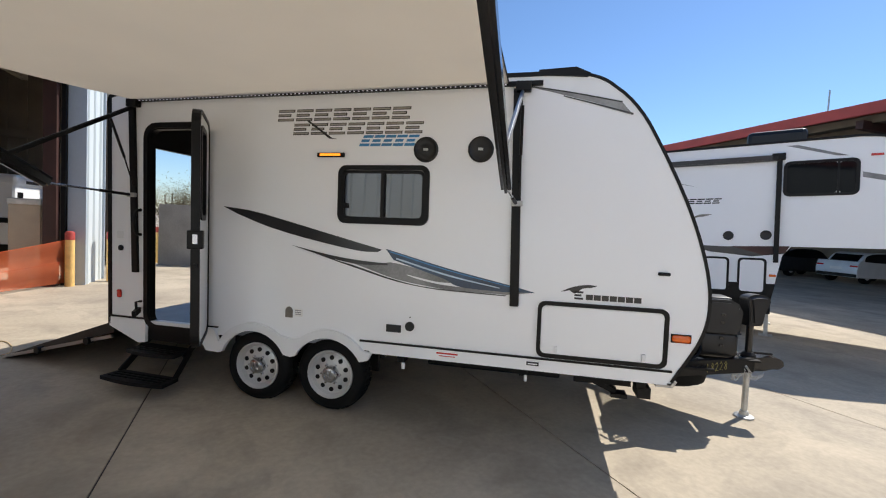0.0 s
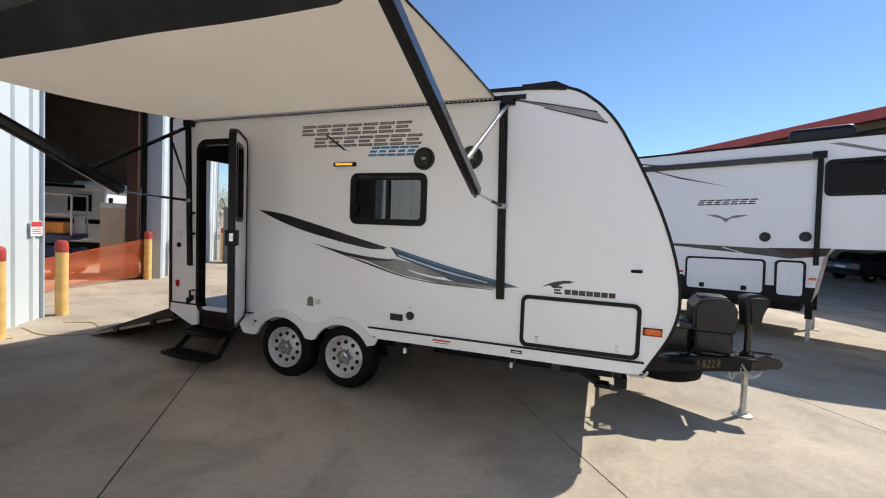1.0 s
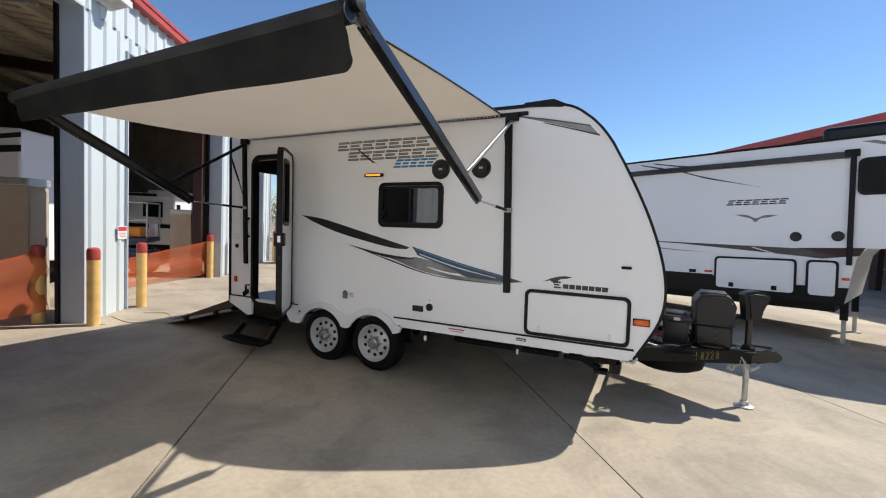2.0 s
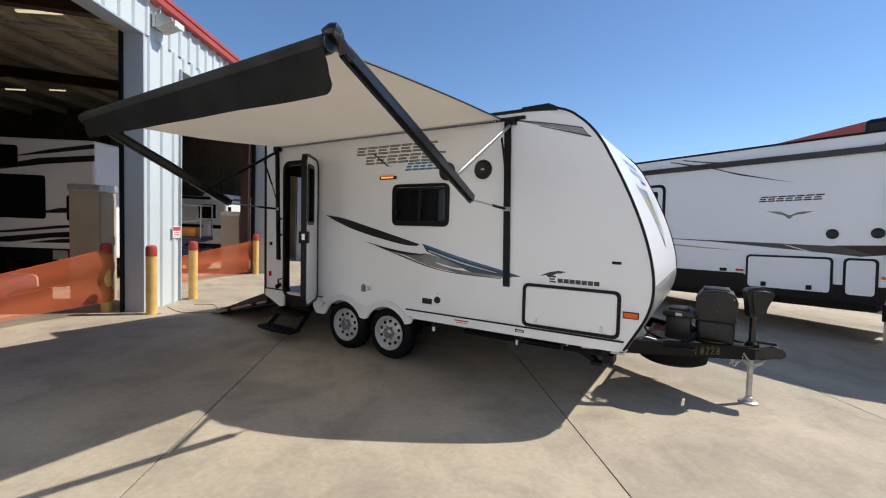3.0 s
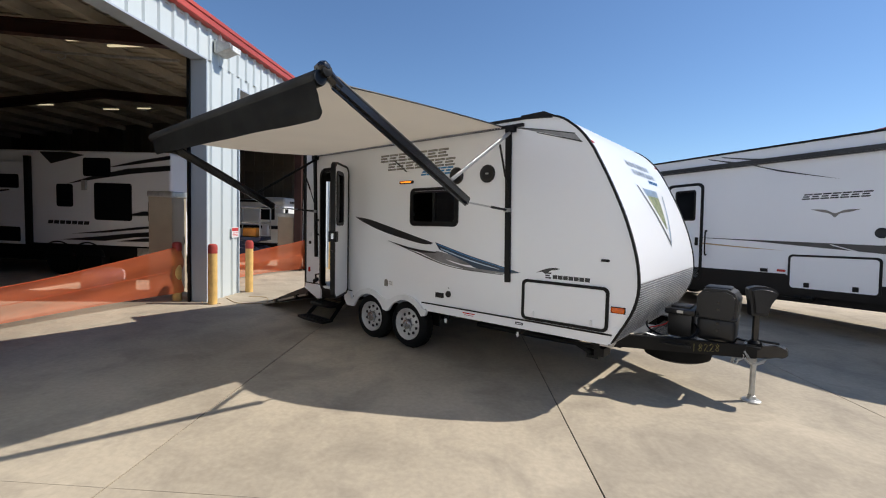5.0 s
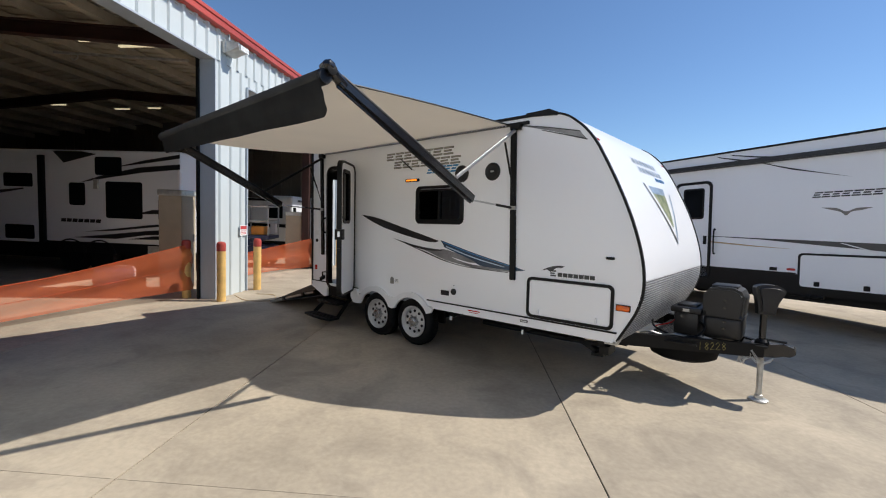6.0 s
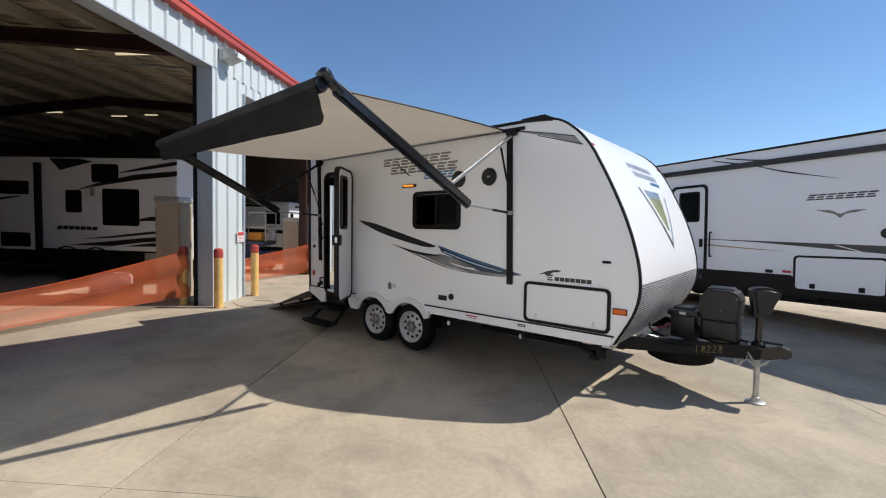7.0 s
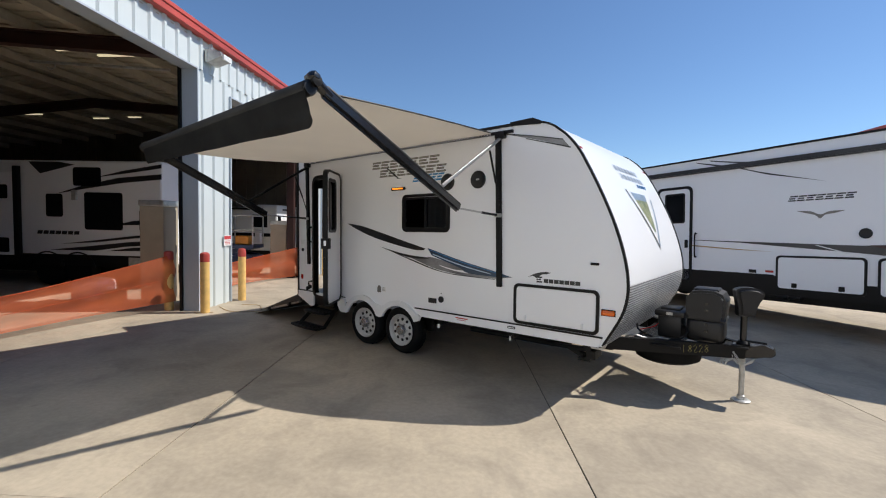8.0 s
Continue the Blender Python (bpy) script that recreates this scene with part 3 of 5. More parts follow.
    part("skirt_vent", boxed(0.135, 0.205, -0.022, -0.018, 0.594, 0.603), WHITE2, T)
    # baggage hatch
    h = part("baggage_hatch", ring(0.19, 1.085, 0.655, 1.075, 0.028, 0.055, -0.016, 0.0), BLACK, T, "white baggage hatch in a black frame")
    part("hatch_panel", slab(bmesh.new(), rrect(0.222, 1.053, 0.687, 1.043, 0.035), -0.010, -0.001), WHITE, h)
    for x in (0.33, 0.93):
        part("hatch_latch", boxed(x - 0.012, x + 0.012, -0.03, -0.010, 0.70, 0.75, bevel=0.005), WHITE2, h, "small white latch")
    # side graphics
    y = -0.0005
    decal(T, "swoosh", smooth_line([(-2.54, 1.706), (-2.23, 1.669), (-1.86, 1.585), (-1.50, 1.499), (-1.05, 1.392)], 5)
          + smooth_line([(-1.09, 1.372), (-1.28, 1.378), (-1.73, 1.458), (-2.10, 1.545), (-2.40, 1.645)], 5), y, GRAPHITE, "dark graphite swoosh")
    decal(T, "swoosh", smooth_line([(-1.82, 1.380), (-1.50, 1.318), (-1.27, 1.296), (-1.05, 1.285), (-0.95, 1.292), (-0.64, 1.235), (-0.43, 1.172), (-0.58, 1.163), (-0.84, 1.205), (-0.70, 1.165), (-0.44, 1.135), (0.16, 1.128)], 5)
          + smooth_line([(-0.05, 1.099), (-0.44, 1.104), (-0.64, 1.121), (-0.94, 1.166), (-1.27, 1.262), (-1.6, 1.345)], 5), y, GREYDECAL, "grey metallic swoosh")
    decal(T, "swoosh_edge", smooth_line([(-1.80, 1.372), (-1.50, 1.300), (-1.27, 1.248), (-0.94, 1.160), (-0.64, 1.114), (-0.05, 1.094)], 5)
          + smooth_line([(-0.05, 1.088), (-0.44, 1.096), (-0.66, 1.108), (-0.95, 1.150), (-1.28, 1.235), (-1.6, 1.322)], 5), y - 0.0012, GRAPHITE)
    decal(T, "swoosh", smooth_line([(-1.02, 1.402), (-0.50, 1.272), (-0.05, 1.178), (0.165, 1.128)], 6)
          + smooth_line([(-0.05, 1.118), (-0.40, 1.135), (-0.55, 1.195), (-0.95, 1.315)], 6), y - 0.0008, BLUEDECAL, "dark blue metallic swoosh")
    decal(T, "swoosh_edge", smooth_line([(-1.86, 1.394), (-1.50, 1.328), (-1.25, 1.298), (-1.00, 1.284)], 5) + smooth_line([(-1.00, 1.272), (-1.25, 1.266), (-1.50, 1.300)], 5), y - 0.0042, GRAPHITE)
    decal(T, "swoosh_line", smooth_line([(-0.93, 1.335), (-0.50, 1.225), (-0.10, 1.150)], 6) + smooth_line([(-0.10, 1.143), (-0.50, 1.212), (-0.93, 1.322)], 6), y - 0.004, PALEBLUE)
    decal(T, "swoosh_line", smooth_line([(-0.98, 1.385), (-0.50, 1.262), (0.05, 1.150)], 6) + smooth_line([(0.05, 1.146), (-0.50, 1.254), (-0.98, 1.376)], 6), y - 0.004, BRIGHTBLUE)
    decal(T, "roof_swoosh", smooth_line([(-0.02, 2.655), (0.35, 2.585), (0.70, 2.508)], 5) + smooth_line([(0.77, 2.425), (0.50, 2.515), (0.20, 2.600)], 5), y, GREYDECAL, "grey tapered stripe")
    decal(T, "roof_swoosh", smooth_line([(0.30, 2.568), (0.55, 2.497), (0.775, 2.432)], 5) + smooth_line([(0.775, 2.418), (0.55, 2.487), (0.30, 2.560)], 5), y - 0.004, GRAPHITE)
    decal(T, "roof_swoosh", smooth_line([(0.0, 2.655), (0.35, 2.592), (0.70, 2.515)], 5) + smooth_line([(0.70, 2.505), (0.35, 2.582), (0.0, 2.648)], 5), y - 0.004, GRAPHITE)
    letter_row(T, -2.015, -0.835, 2.428, 2.518, 7, GRAPHITE, y, 0.15, PALEBRONZE)
    letter_row(T, -1.870, -0.730, 2.314, 2.402, 7, GRAPHITE, y, 0.15, PALEBRONZE)
    decal(T, "lettering_tail", [(-1.745, 2.43), (-1.72, 2.43), (-1.51, 2.285), (-1.46, 2.275), (-1.535, 2.280)], y - 0.004, GRAPHITE)
    letter_row(T, -1.275, -0.80, 2.218, 2.300, 5, BRIGHTBLUE, y, 0.55)
    letter_row(T, 0.445, 0.515, 1.102, 1.160, 1, GRAPHITE, y, 0.0)
    letter_row(T, 0.525, 0.905, 1.103, 1.134, 7, GRAPHITE, y, 0.0, bars=1)
    decal(T, "maker_mark", smooth_line([(0.345, 1.150), (0.43, 1.190), (0.53, 1.212), (0.60, 1.207)], 4) + smooth_line([(0.56, 1.192), (0.50, 1.182), (0.45, 1.145), (0.41, 1.165)], 4), y, GRAPHITE)
    # front cap lamps and picture
    for yy in (0.10, YW - 0.10):
        part("clearance_lamp", beam(bmesh.new(), (0.815, yy - 0.05, 2.428), (0.815, yy + 0.05, 2.428), 0.045, 0.035, bevel=0.01), REDLENS, T, "red clearance lamp")
    return T


TRAILER = build_trailer()


# ---- awning on the trailer ----
def build_awning():
    A = thing("awning", pose(-1.8, 0, 2.65), "extended cream awning with charcoal valance on black folding arms", "awning")
    off = Matrix.Translation((1.8, 0, -2.65))

    def put(name, bm, mat, parent=None, label="", smooth=False):
        bmesh.ops.transform(bm, matrix=off, verts=bm.verts)
        return part(name, bm, mat, parent or A, label, smooth)

    wl, wr = Vector((-3.52, -0.03, 2.612)), Vector((-0.15, -0.03, 2.692))     # along the wall
    rl, rr = Vector((-3.50, -2.19, 2.525)), Vector((-0.11, -2.33, 2.568))     # along the roller
    nu, nv = 24, 16
    bm = bmesh.new()
    grid = []
    for lift in (0.0, 0.004):
        rows = []
        for i in range(nu + 1):
            u = i / nu
            row = []
            for j in range(nv + 1):
                v = j / nv
                p = wl.lerp(wr, u).lerp(rl.lerp(rr, u), v)
                sag = (0.030 - 0.042 * u) * math.sin(math.pi * v) * (0.75 + 0.25 * math.cos(2 * math.pi * u)) + 0.006 * math.sin(9 * u + 3 * v) * math.sin(math.pi * v)
                row.append(bm.verts.new((p.x, p.y, p.z - sag + lift)))
            rows.append(row)
        for i in range(nu):
            for j in range(nv):
                bm.faces.new((rows[i][j], rows[i + 1][j], rows[i + 1][j + 1], rows[i][j + 1]))
        grid.append(rows)
    put("canopy", bm, CANOPY, label="cream vinyl canopy sheet", smooth=True)
    for u in (0, nu):
        bm = tube(bmesh.new(), [wl.lerp(wr, u / nu).lerp(rl.lerp(rr, u / nu), j / nv) + Vector((0, 0, 0.008 - (0.030 - 0.042 * u / nu) * math.sin(math.pi * j / nv))) for j in range(nv + 1)], 0.007, 6)
        put("canopy_hem", bm, BLACK, label="black hem")
    put("roller_tube", tube(bmesh.new(), [rl + Vector((-0.06, -0.02, 0)), rr + Vector((0.05, -0.02, 0))], 0.052, 24), VALANCE, label="charcoal wound roller", smooth=True)
    for p in (rl + Vector((-0.06, -0.02, 0)), rr + Vector((0.05, -0.02, 0))):
        put("end_cap", lathe(bmesh.new(), [(0.02, -0.02), (0.046, -0.018), (0.050, 0.0), (0.046, 0.018), (0.02, 0.02)], 20, p, "x"), PLASTIC, label="round dark end cap", smooth=True)
    # valance: a hanging strip with rounded lower corners
    bm = bmesh.new()
    n, m = 96, 10
    rows = []
    for i in range(n + 1):
        u = (1 - math.cos(math.pi * i / n)) / 2
        p = rl.lerp(rr, u)
        end = min(u, 1 - u) * 3.4
        drop = 0.200 + 0.066 * u + 0.002 * math.sin(23 * u)
        if end < 0.05:
            drop -= 0.05 - math.sqrt(max(0.0, 0.0025 - (0.05 - end) ** 2))
        row = []
        for k in range(m + 1):
            w = k / m
            fold = 0.002 * math.sin(17 * u + 5 * w) * w + 0.004 * math.sin(14 * w + 6 * u + math.sin(9 * u)) * w
            row.append(bm.verts.new((p.x + 0.01 + (0.05 + 0.03 * w) * u, p.y - 0.070 + 0.045 * w + fold, p.z + 0.005 - drop * w)))
        rows.append(row)
    for a, b in zip(rows, rows[1:]):
        for k in range(m):
            bm.faces.new((a[k], b[k], b[k + 1], a[k + 1]))
    bmesh.ops.solidify(bm, geom=bm.faces[:], thickness=0.004)
    put("valance", bm, VALANCE, label="charcoal hanging valance", smooth=True)
    # lamp strip under the rail
    put("awning_rail", beam(bmesh.new(), wl + Vector((0, 0.015, 0.0)), wr + Vector((0.25, 0.015, 0.006)), 0.03, 0.03), BLACK, label="black awning rail")
    bm = bmesh.new()
    for i in range(90):
        p = wl.lerp(wr, (i + 0.5) / 90)
        box(bm, p.x - 0.005, p.x + 0.005, p.y - 0.006, p.y + 0.0, p.z - 0.012, p.z - 0.006)
    tagged(put("lamp_strip", bm, LEDS, label="row of small white lamps"), kind="stuff")
    # arms
    for x, roller, elbow, join, foot, top, lowz, rod in (
            (-0.04, Vector((-0.055, -2.34, 2.612)), Vector((-0.05, -0.72, 1.865)), Vector((-0.05, -0.985, 2.05)), 1.82, 2.66, 1.055, ALU),
            (-3.53, Vector((-3.56, -2.20, 2.54)), Vector((-3.55, -0.70, 1.785)), Vector((-3.55, -0.985, 1.955)), 1.75, 2.575, 1.035, BLACK)):
        put("rail", beam(bmesh.new(), (x + 0.035, -0.0165, lowz), (x - 0.035, -0.0165, top), 0.066, 0.027, up=(0, 1, 0), bevel=0.004), BLACK, label="black upright wall rail")
        mid = roller.lerp(elbow, 0.5) + Vector((0, 0.01, 0.03))
        arm = put("arm", beam(bmesh.new(), roller.lerp(elbow, 0.05), elbow, 0.060, 0.092, bevel=0.022), BLACKGLOSS, label="long black folding arm", smooth=True)
        put("arm_ridge", tube(bmesh.new(), [roller + Vector((0, 0, 0.0)), roller.lerp(elbow, 0.08) + Vector((0, 0, 0.045)), roller.lerp(elbow, 0.5) + Vector((0, 0.015, 0.045)), elbow + Vector((0, 0.01, 0.035))], 0.016, 8), BLACK, smooth=True)
        put("arm_elbow", tube(bmesh.new(), smooth_line([roller + Vector((-0.03, 0.0, 0.01)), roller + Vector((0.02, 0.01, 0.03)), roller.lerp(elbow, 0.03) + Vector((0, 0, 0.02)), roller.lerp(elbow, 0.09)], 4), 0.036, 10), BLACKGLOSS, label="rounded shoulder of the arm", smooth=True)
        put("knuckle", lathe(bmesh.new(), [(0.001, -0.05), (0.036, -0.045), (0.036, 0.045), (0.001, 0.05)], 16, roller + Vector((0, 0.02, 0)), "x"), BLACK, label="black arm knuckle", smooth=True)
        put("rod", beam(bmesh.new(), (x, -0.04, top - 0.03), join, 0.024, 0.034, bevel=0.006), rod, label="flat tension rod", smooth=True)
        put("strut", tube(bmesh.new(), [(x + 0.02, -0.26 if rod is ALU else -0.26, top - 0.19), (x + 0.02, -0.13, top - 0.5)], 0.011, 8), BLACK, label="gas strut", smooth=True)
        put("strut_rod", tube(bmesh.new(), [(x + 0.02, -0.13, top - 0.5), (x + 0.02, -0.03, foot + 0.06)], 0.006, 8), BLACK)
        put("lower_rod", tube(bmesh.new(), [elbow, elbow.lerp(Vector((x, -0.02, foot)), 0.6)], 0.009, 8), CHROME, label="thin chrome rod", smooth=True)
        put("lower_rod", tube(bmesh.new(), [elbow.lerp(Vector((x, -0.02, foot)), 0.55), Vector((x, -0.02, foot))], 0.013, 8), BLACK, smooth=True)
        put("bracket", boxed(x - 0.03, x + 0.05, -0.06, -0.03, foot - 0.02, foot + 0.02, bevel=0.004), GALV)
        put("bracket", boxed(x - 0.05, x + 0.06, -0.07, -0.01, top - 0.03, top + 0.04, bevel=0.006), BLACK, label="black top bracket")
    return A


build_awning()


# ---- the warehouse ----
B_AT = pose(-6.128, -0.565, 0, 0, 0, 123.8)         # local x along the front, y inwards


def siding(parent, s0, s1, z0, z1, y=0.0, mat=None, name="wall_panel", pitch=0.30):
    """Ribbed metal panels about 0.9 m wide, each an object."""
    n = max(1, round((s1 - s0) / 0.9))
    w = (s1 - s0) / n
    for i in range(n):
        a = s0 + w * i
        k = max(1, round(w / pitch))
        prof = [(a, 0.0)]
        for j in range(k):
            c = a + w * (j + 0.5) / k
            prof += [(c - 0.05, 0.0), (c - 0.025, -0.032), (c + 0.025, -0.032), (c + 0.05, 0.0)]
        prof += [(a + w, 0.0)]
        bm = bmesh.new()
        loop = prof + [(x, d + 0.012) for x, d in prof[::-1]]
        f = [bm.verts.new((x, y + d, z0)) for x, d in loop]
        g = [bm.verts.new((x, y + d, z1)) for x, d in loop]
        m = len(loop)
        for j in range(m):
            bm.faces.new((f[j], f[(j + 1) % m], g[(j + 1) % m], g[j]))
        h = len(prof)
        for v in (f, g):
            for j in range(h - 1):
                bm.faces.new((v[j], v[j + 1], v[m - 2 - j], v[m - 1 - j]))
        part(name, bm, mat or SIDING, parent)


def roof_height(v):
    """Underside of the roof sheet at v metres behind the front: up to the ridge, then down."""
    return 4.93 + 0.085 * v if v < 6.8 else 5.508 - 0.085 * (v - 6.8)


def build_warehouse():
    W = thing("warehouse_building", B_AT, "pale blue-grey ribbed metal warehouse with red roof trim and open bays", "building")
    HL, HR = 4.42, 4.20
    siding(W, -0.08, 0.93, 0.0, HL, 0.0)
    siding(W, 5.08, 6.05, 0.0, HL, 0.0)
    siding(W, 8.9, 9.85, 0.0, HL, 0.0)
    siding(W, 0.93, 5.08, HR, HL, 0.0)
    siding(W, 6.05, 8.9, HR, HL, 0.0)
    siding(W, -30.0, 9.85, HL, 5.02, 0.0)
    siding(W, -30.0, -4.60, 0.0, HL, 0.0)
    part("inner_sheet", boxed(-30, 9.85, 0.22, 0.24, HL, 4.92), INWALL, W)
    part("lintel", boxed(-4.60, -0.08, -0.045, 0.26, HL - 0.03, HL, bevel=0.004), JAMB, W, "folded steel lintel")
    part("lintel", boxed(0.93, 5.08, -0.045, 0.26, HR - 0.03, HR, bevel=0.004), JAMB, W)
    part("lintel", boxed(6.05, 8.9, -0.045, 0.26, HR - 0.03, HR, bevel=0.004), JAMB, W)
    for a, b, h in ((-0.11, -0.08, HL), (0.93, 0.96, HR), (5.05, 5.08, HR), (6.05, 6.08, HR), (8.87, 8.90, HR), (9.85, 9.88, HR), (-4.63, -4.60, HL)):
        part("jamb", boxed(a, b, -0.045, 0.26, 0.0, h - 0.03, bevel=0.004), JAMB, W, "folded steel door jamb")
    for a, b in ((-0.08, 0.93), (5.08, 6.05), (8.90, 9.85)):
        part("column_back", boxed(a, b, 0.30, 0.34, 0.0, HL), INWALL, W)
    part("door_track", boxed(-0.15, -0.112, 0.265, 0.31, 0.0, HL + 0.2), BLACK, W, "black roller door track")
    part("door_track", boxed(4.98, 5.03, 0.27, 0.34, 0.0, HL + 0.2), BLACK, W)
    part("steel_column", boxed(4.86, 5.00, 0.37, 0.58, 0.0, 4.6), REDSTEEL, W, "red oxide steel column")
    part("fascia", boxed(-30.1, 10.0, -0.14, 0.02, 4.98, 5.11, bevel=0.01), REDTRIM, W, "red roof edge trim")
    part("fascia_lip", boxed(-30.1, 10.0, -0.16, -0.02, 5.09, 5.16, bevel=0.008), REDTRIM, W)
    # ribbed roof sheets rise to a ridge and fall behind it
    for v0, v1 in ((0.0, 6.8), (6.8, 16.0)):
        z0, z1 = roof_height(v0), roof_height(v1)
        sheet = beam(bmesh.new(), (0.5, v0, z0 + 0.03), (0.5, v1, z1 + 0.03), 1.0, 0.05)
        rib = beam(bmesh.new(), (0.0, v0, z0 - 0.012), (0.0, v1, z1 - 0.012), 0.07, 0.035)
        for i in range(40):
            panel = part("roof_panel", sheet, ROOFDECK, W)
            panel.matrix_local = pose(-30 + i, 0, 0)
            sheet = panel.data
        for i in range(66):
            fold = part("roof_rib", rib, ROOFDECK, W)
            fold.matrix_local = pose(-12 + 0.333 * i, 0, 0)
            rib = fold.data
    for k in range(13):
        v = 0.45 + 1.25 * k
        z = roof_height(v)
        part("purlin", boxed(-12, 9.8, v - 0.035, v + 0.035, z - 0.20, z - 0.03), ROOFDECK, W, "tan roof purlin")
        part("purlin_lip", boxed(-12, 9.8, v + 0.035, v + 0.10, z - 0.20, z - 0.185), ROOFDECK, W)
    for x in (-6.6, -0.35, 4.93):
        for va, vb in ((0.3, 6.8), (6.8, 15.9)):
            for dz, ww, hh, nm in ((-0.33, 0.025, 0.24, "rafter"), (-0.215, 0.18, 0.018, "rafter_flange"), (-0.455, 0.18, 0.018, "rafter_flange")):
                part(nm, beam(bmesh.new(), (x, va, roof_height(va) + dz), (x, vb, roof_height(vb) + dz), ww, hh), REDSTEEL, W, "dark red steel rafter" if nm == "rafter" else "")
    part("pipe", tube(bmesh.new(), [(0.05, 0.6, 4.42), (0.05, 3.4, 4.60)], 0.028, 8), GALV, W, "grey sprinkler pipe")
    part("pipe_hook", tube(bmesh.new(), smooth_line([(0.05, 2.9, 4.57), (0.05, 2.9, 4.49), (0.05, 2.98, 4.45), (0.05, 3.05, 4.49)], 4), 0.014, 6), GALV, W)
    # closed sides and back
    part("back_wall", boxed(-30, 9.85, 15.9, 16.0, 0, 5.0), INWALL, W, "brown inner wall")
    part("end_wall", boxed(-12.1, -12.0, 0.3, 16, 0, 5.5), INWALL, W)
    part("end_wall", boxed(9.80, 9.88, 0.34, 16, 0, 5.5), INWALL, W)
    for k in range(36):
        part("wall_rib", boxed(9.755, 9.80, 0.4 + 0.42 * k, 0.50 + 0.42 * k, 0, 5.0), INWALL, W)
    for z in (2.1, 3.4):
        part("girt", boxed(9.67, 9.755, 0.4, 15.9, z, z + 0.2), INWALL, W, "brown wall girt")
    # strip lamps under the roof
    for s, v0, v1 in ((0.02, 2.35, 2.85), (0.12, 1.35, 2.10), (6.4, 7.6, 8.2), (6.6, 6.6, 7.1), (5.4, 9.0, 9.6)):
        z = roof_height((v0 + v1) / 2) - 0.34
        l = part("strip_lamp", boxed(s - 0.05, s + 0.05, v0, v1, z, z + 0.05), GALV, W, "ceiling strip lamp")
        part("lamp_tube", boxed(s - 0.025, s + 0.025, v0 + 0.02, v1 - 0.02, z - 0.03, z - 0.002), TUBE, l)
    return W


WAREHOUSE = build_warehouse()


def at_warehouse(s, v, z=0.0, turn=0.0):
    return B_AT @ pose(s, v, z, 0, 0, turn)


def build_bollard(m):
    b = thing("bollard", m, "yellow steel bollard with a red top", "bollard", "bollards by the bay doors")
    part("post", lathe(bmesh.new(), [(0.078, 0.0), (0.078, 0.93), (0.0785, 0.935)], 20, axis="z"), YELLOW, b, smooth=True)
    part("cap", lathe(bmesh.new(), [(0.080, 0.93), (0.080, 1.05), (0.070, 1.085), (0.045, 1.10), (0.001, 1.105)], 20, axis="z"), REDPAINT, b, "red painted top", smooth=True)
    return b


bol = build_bollard(at_warehouse(-0.20, -0.22))
for p in (at_warehouse(1.13, -0.16), at_warehouse(-0.10, 0.55), at_warehouse(4.90, 0.16), at_warehouse(5.62, -0.30), at_warehouse(9.75, -0.25)):
    copy_thing(bol, p)


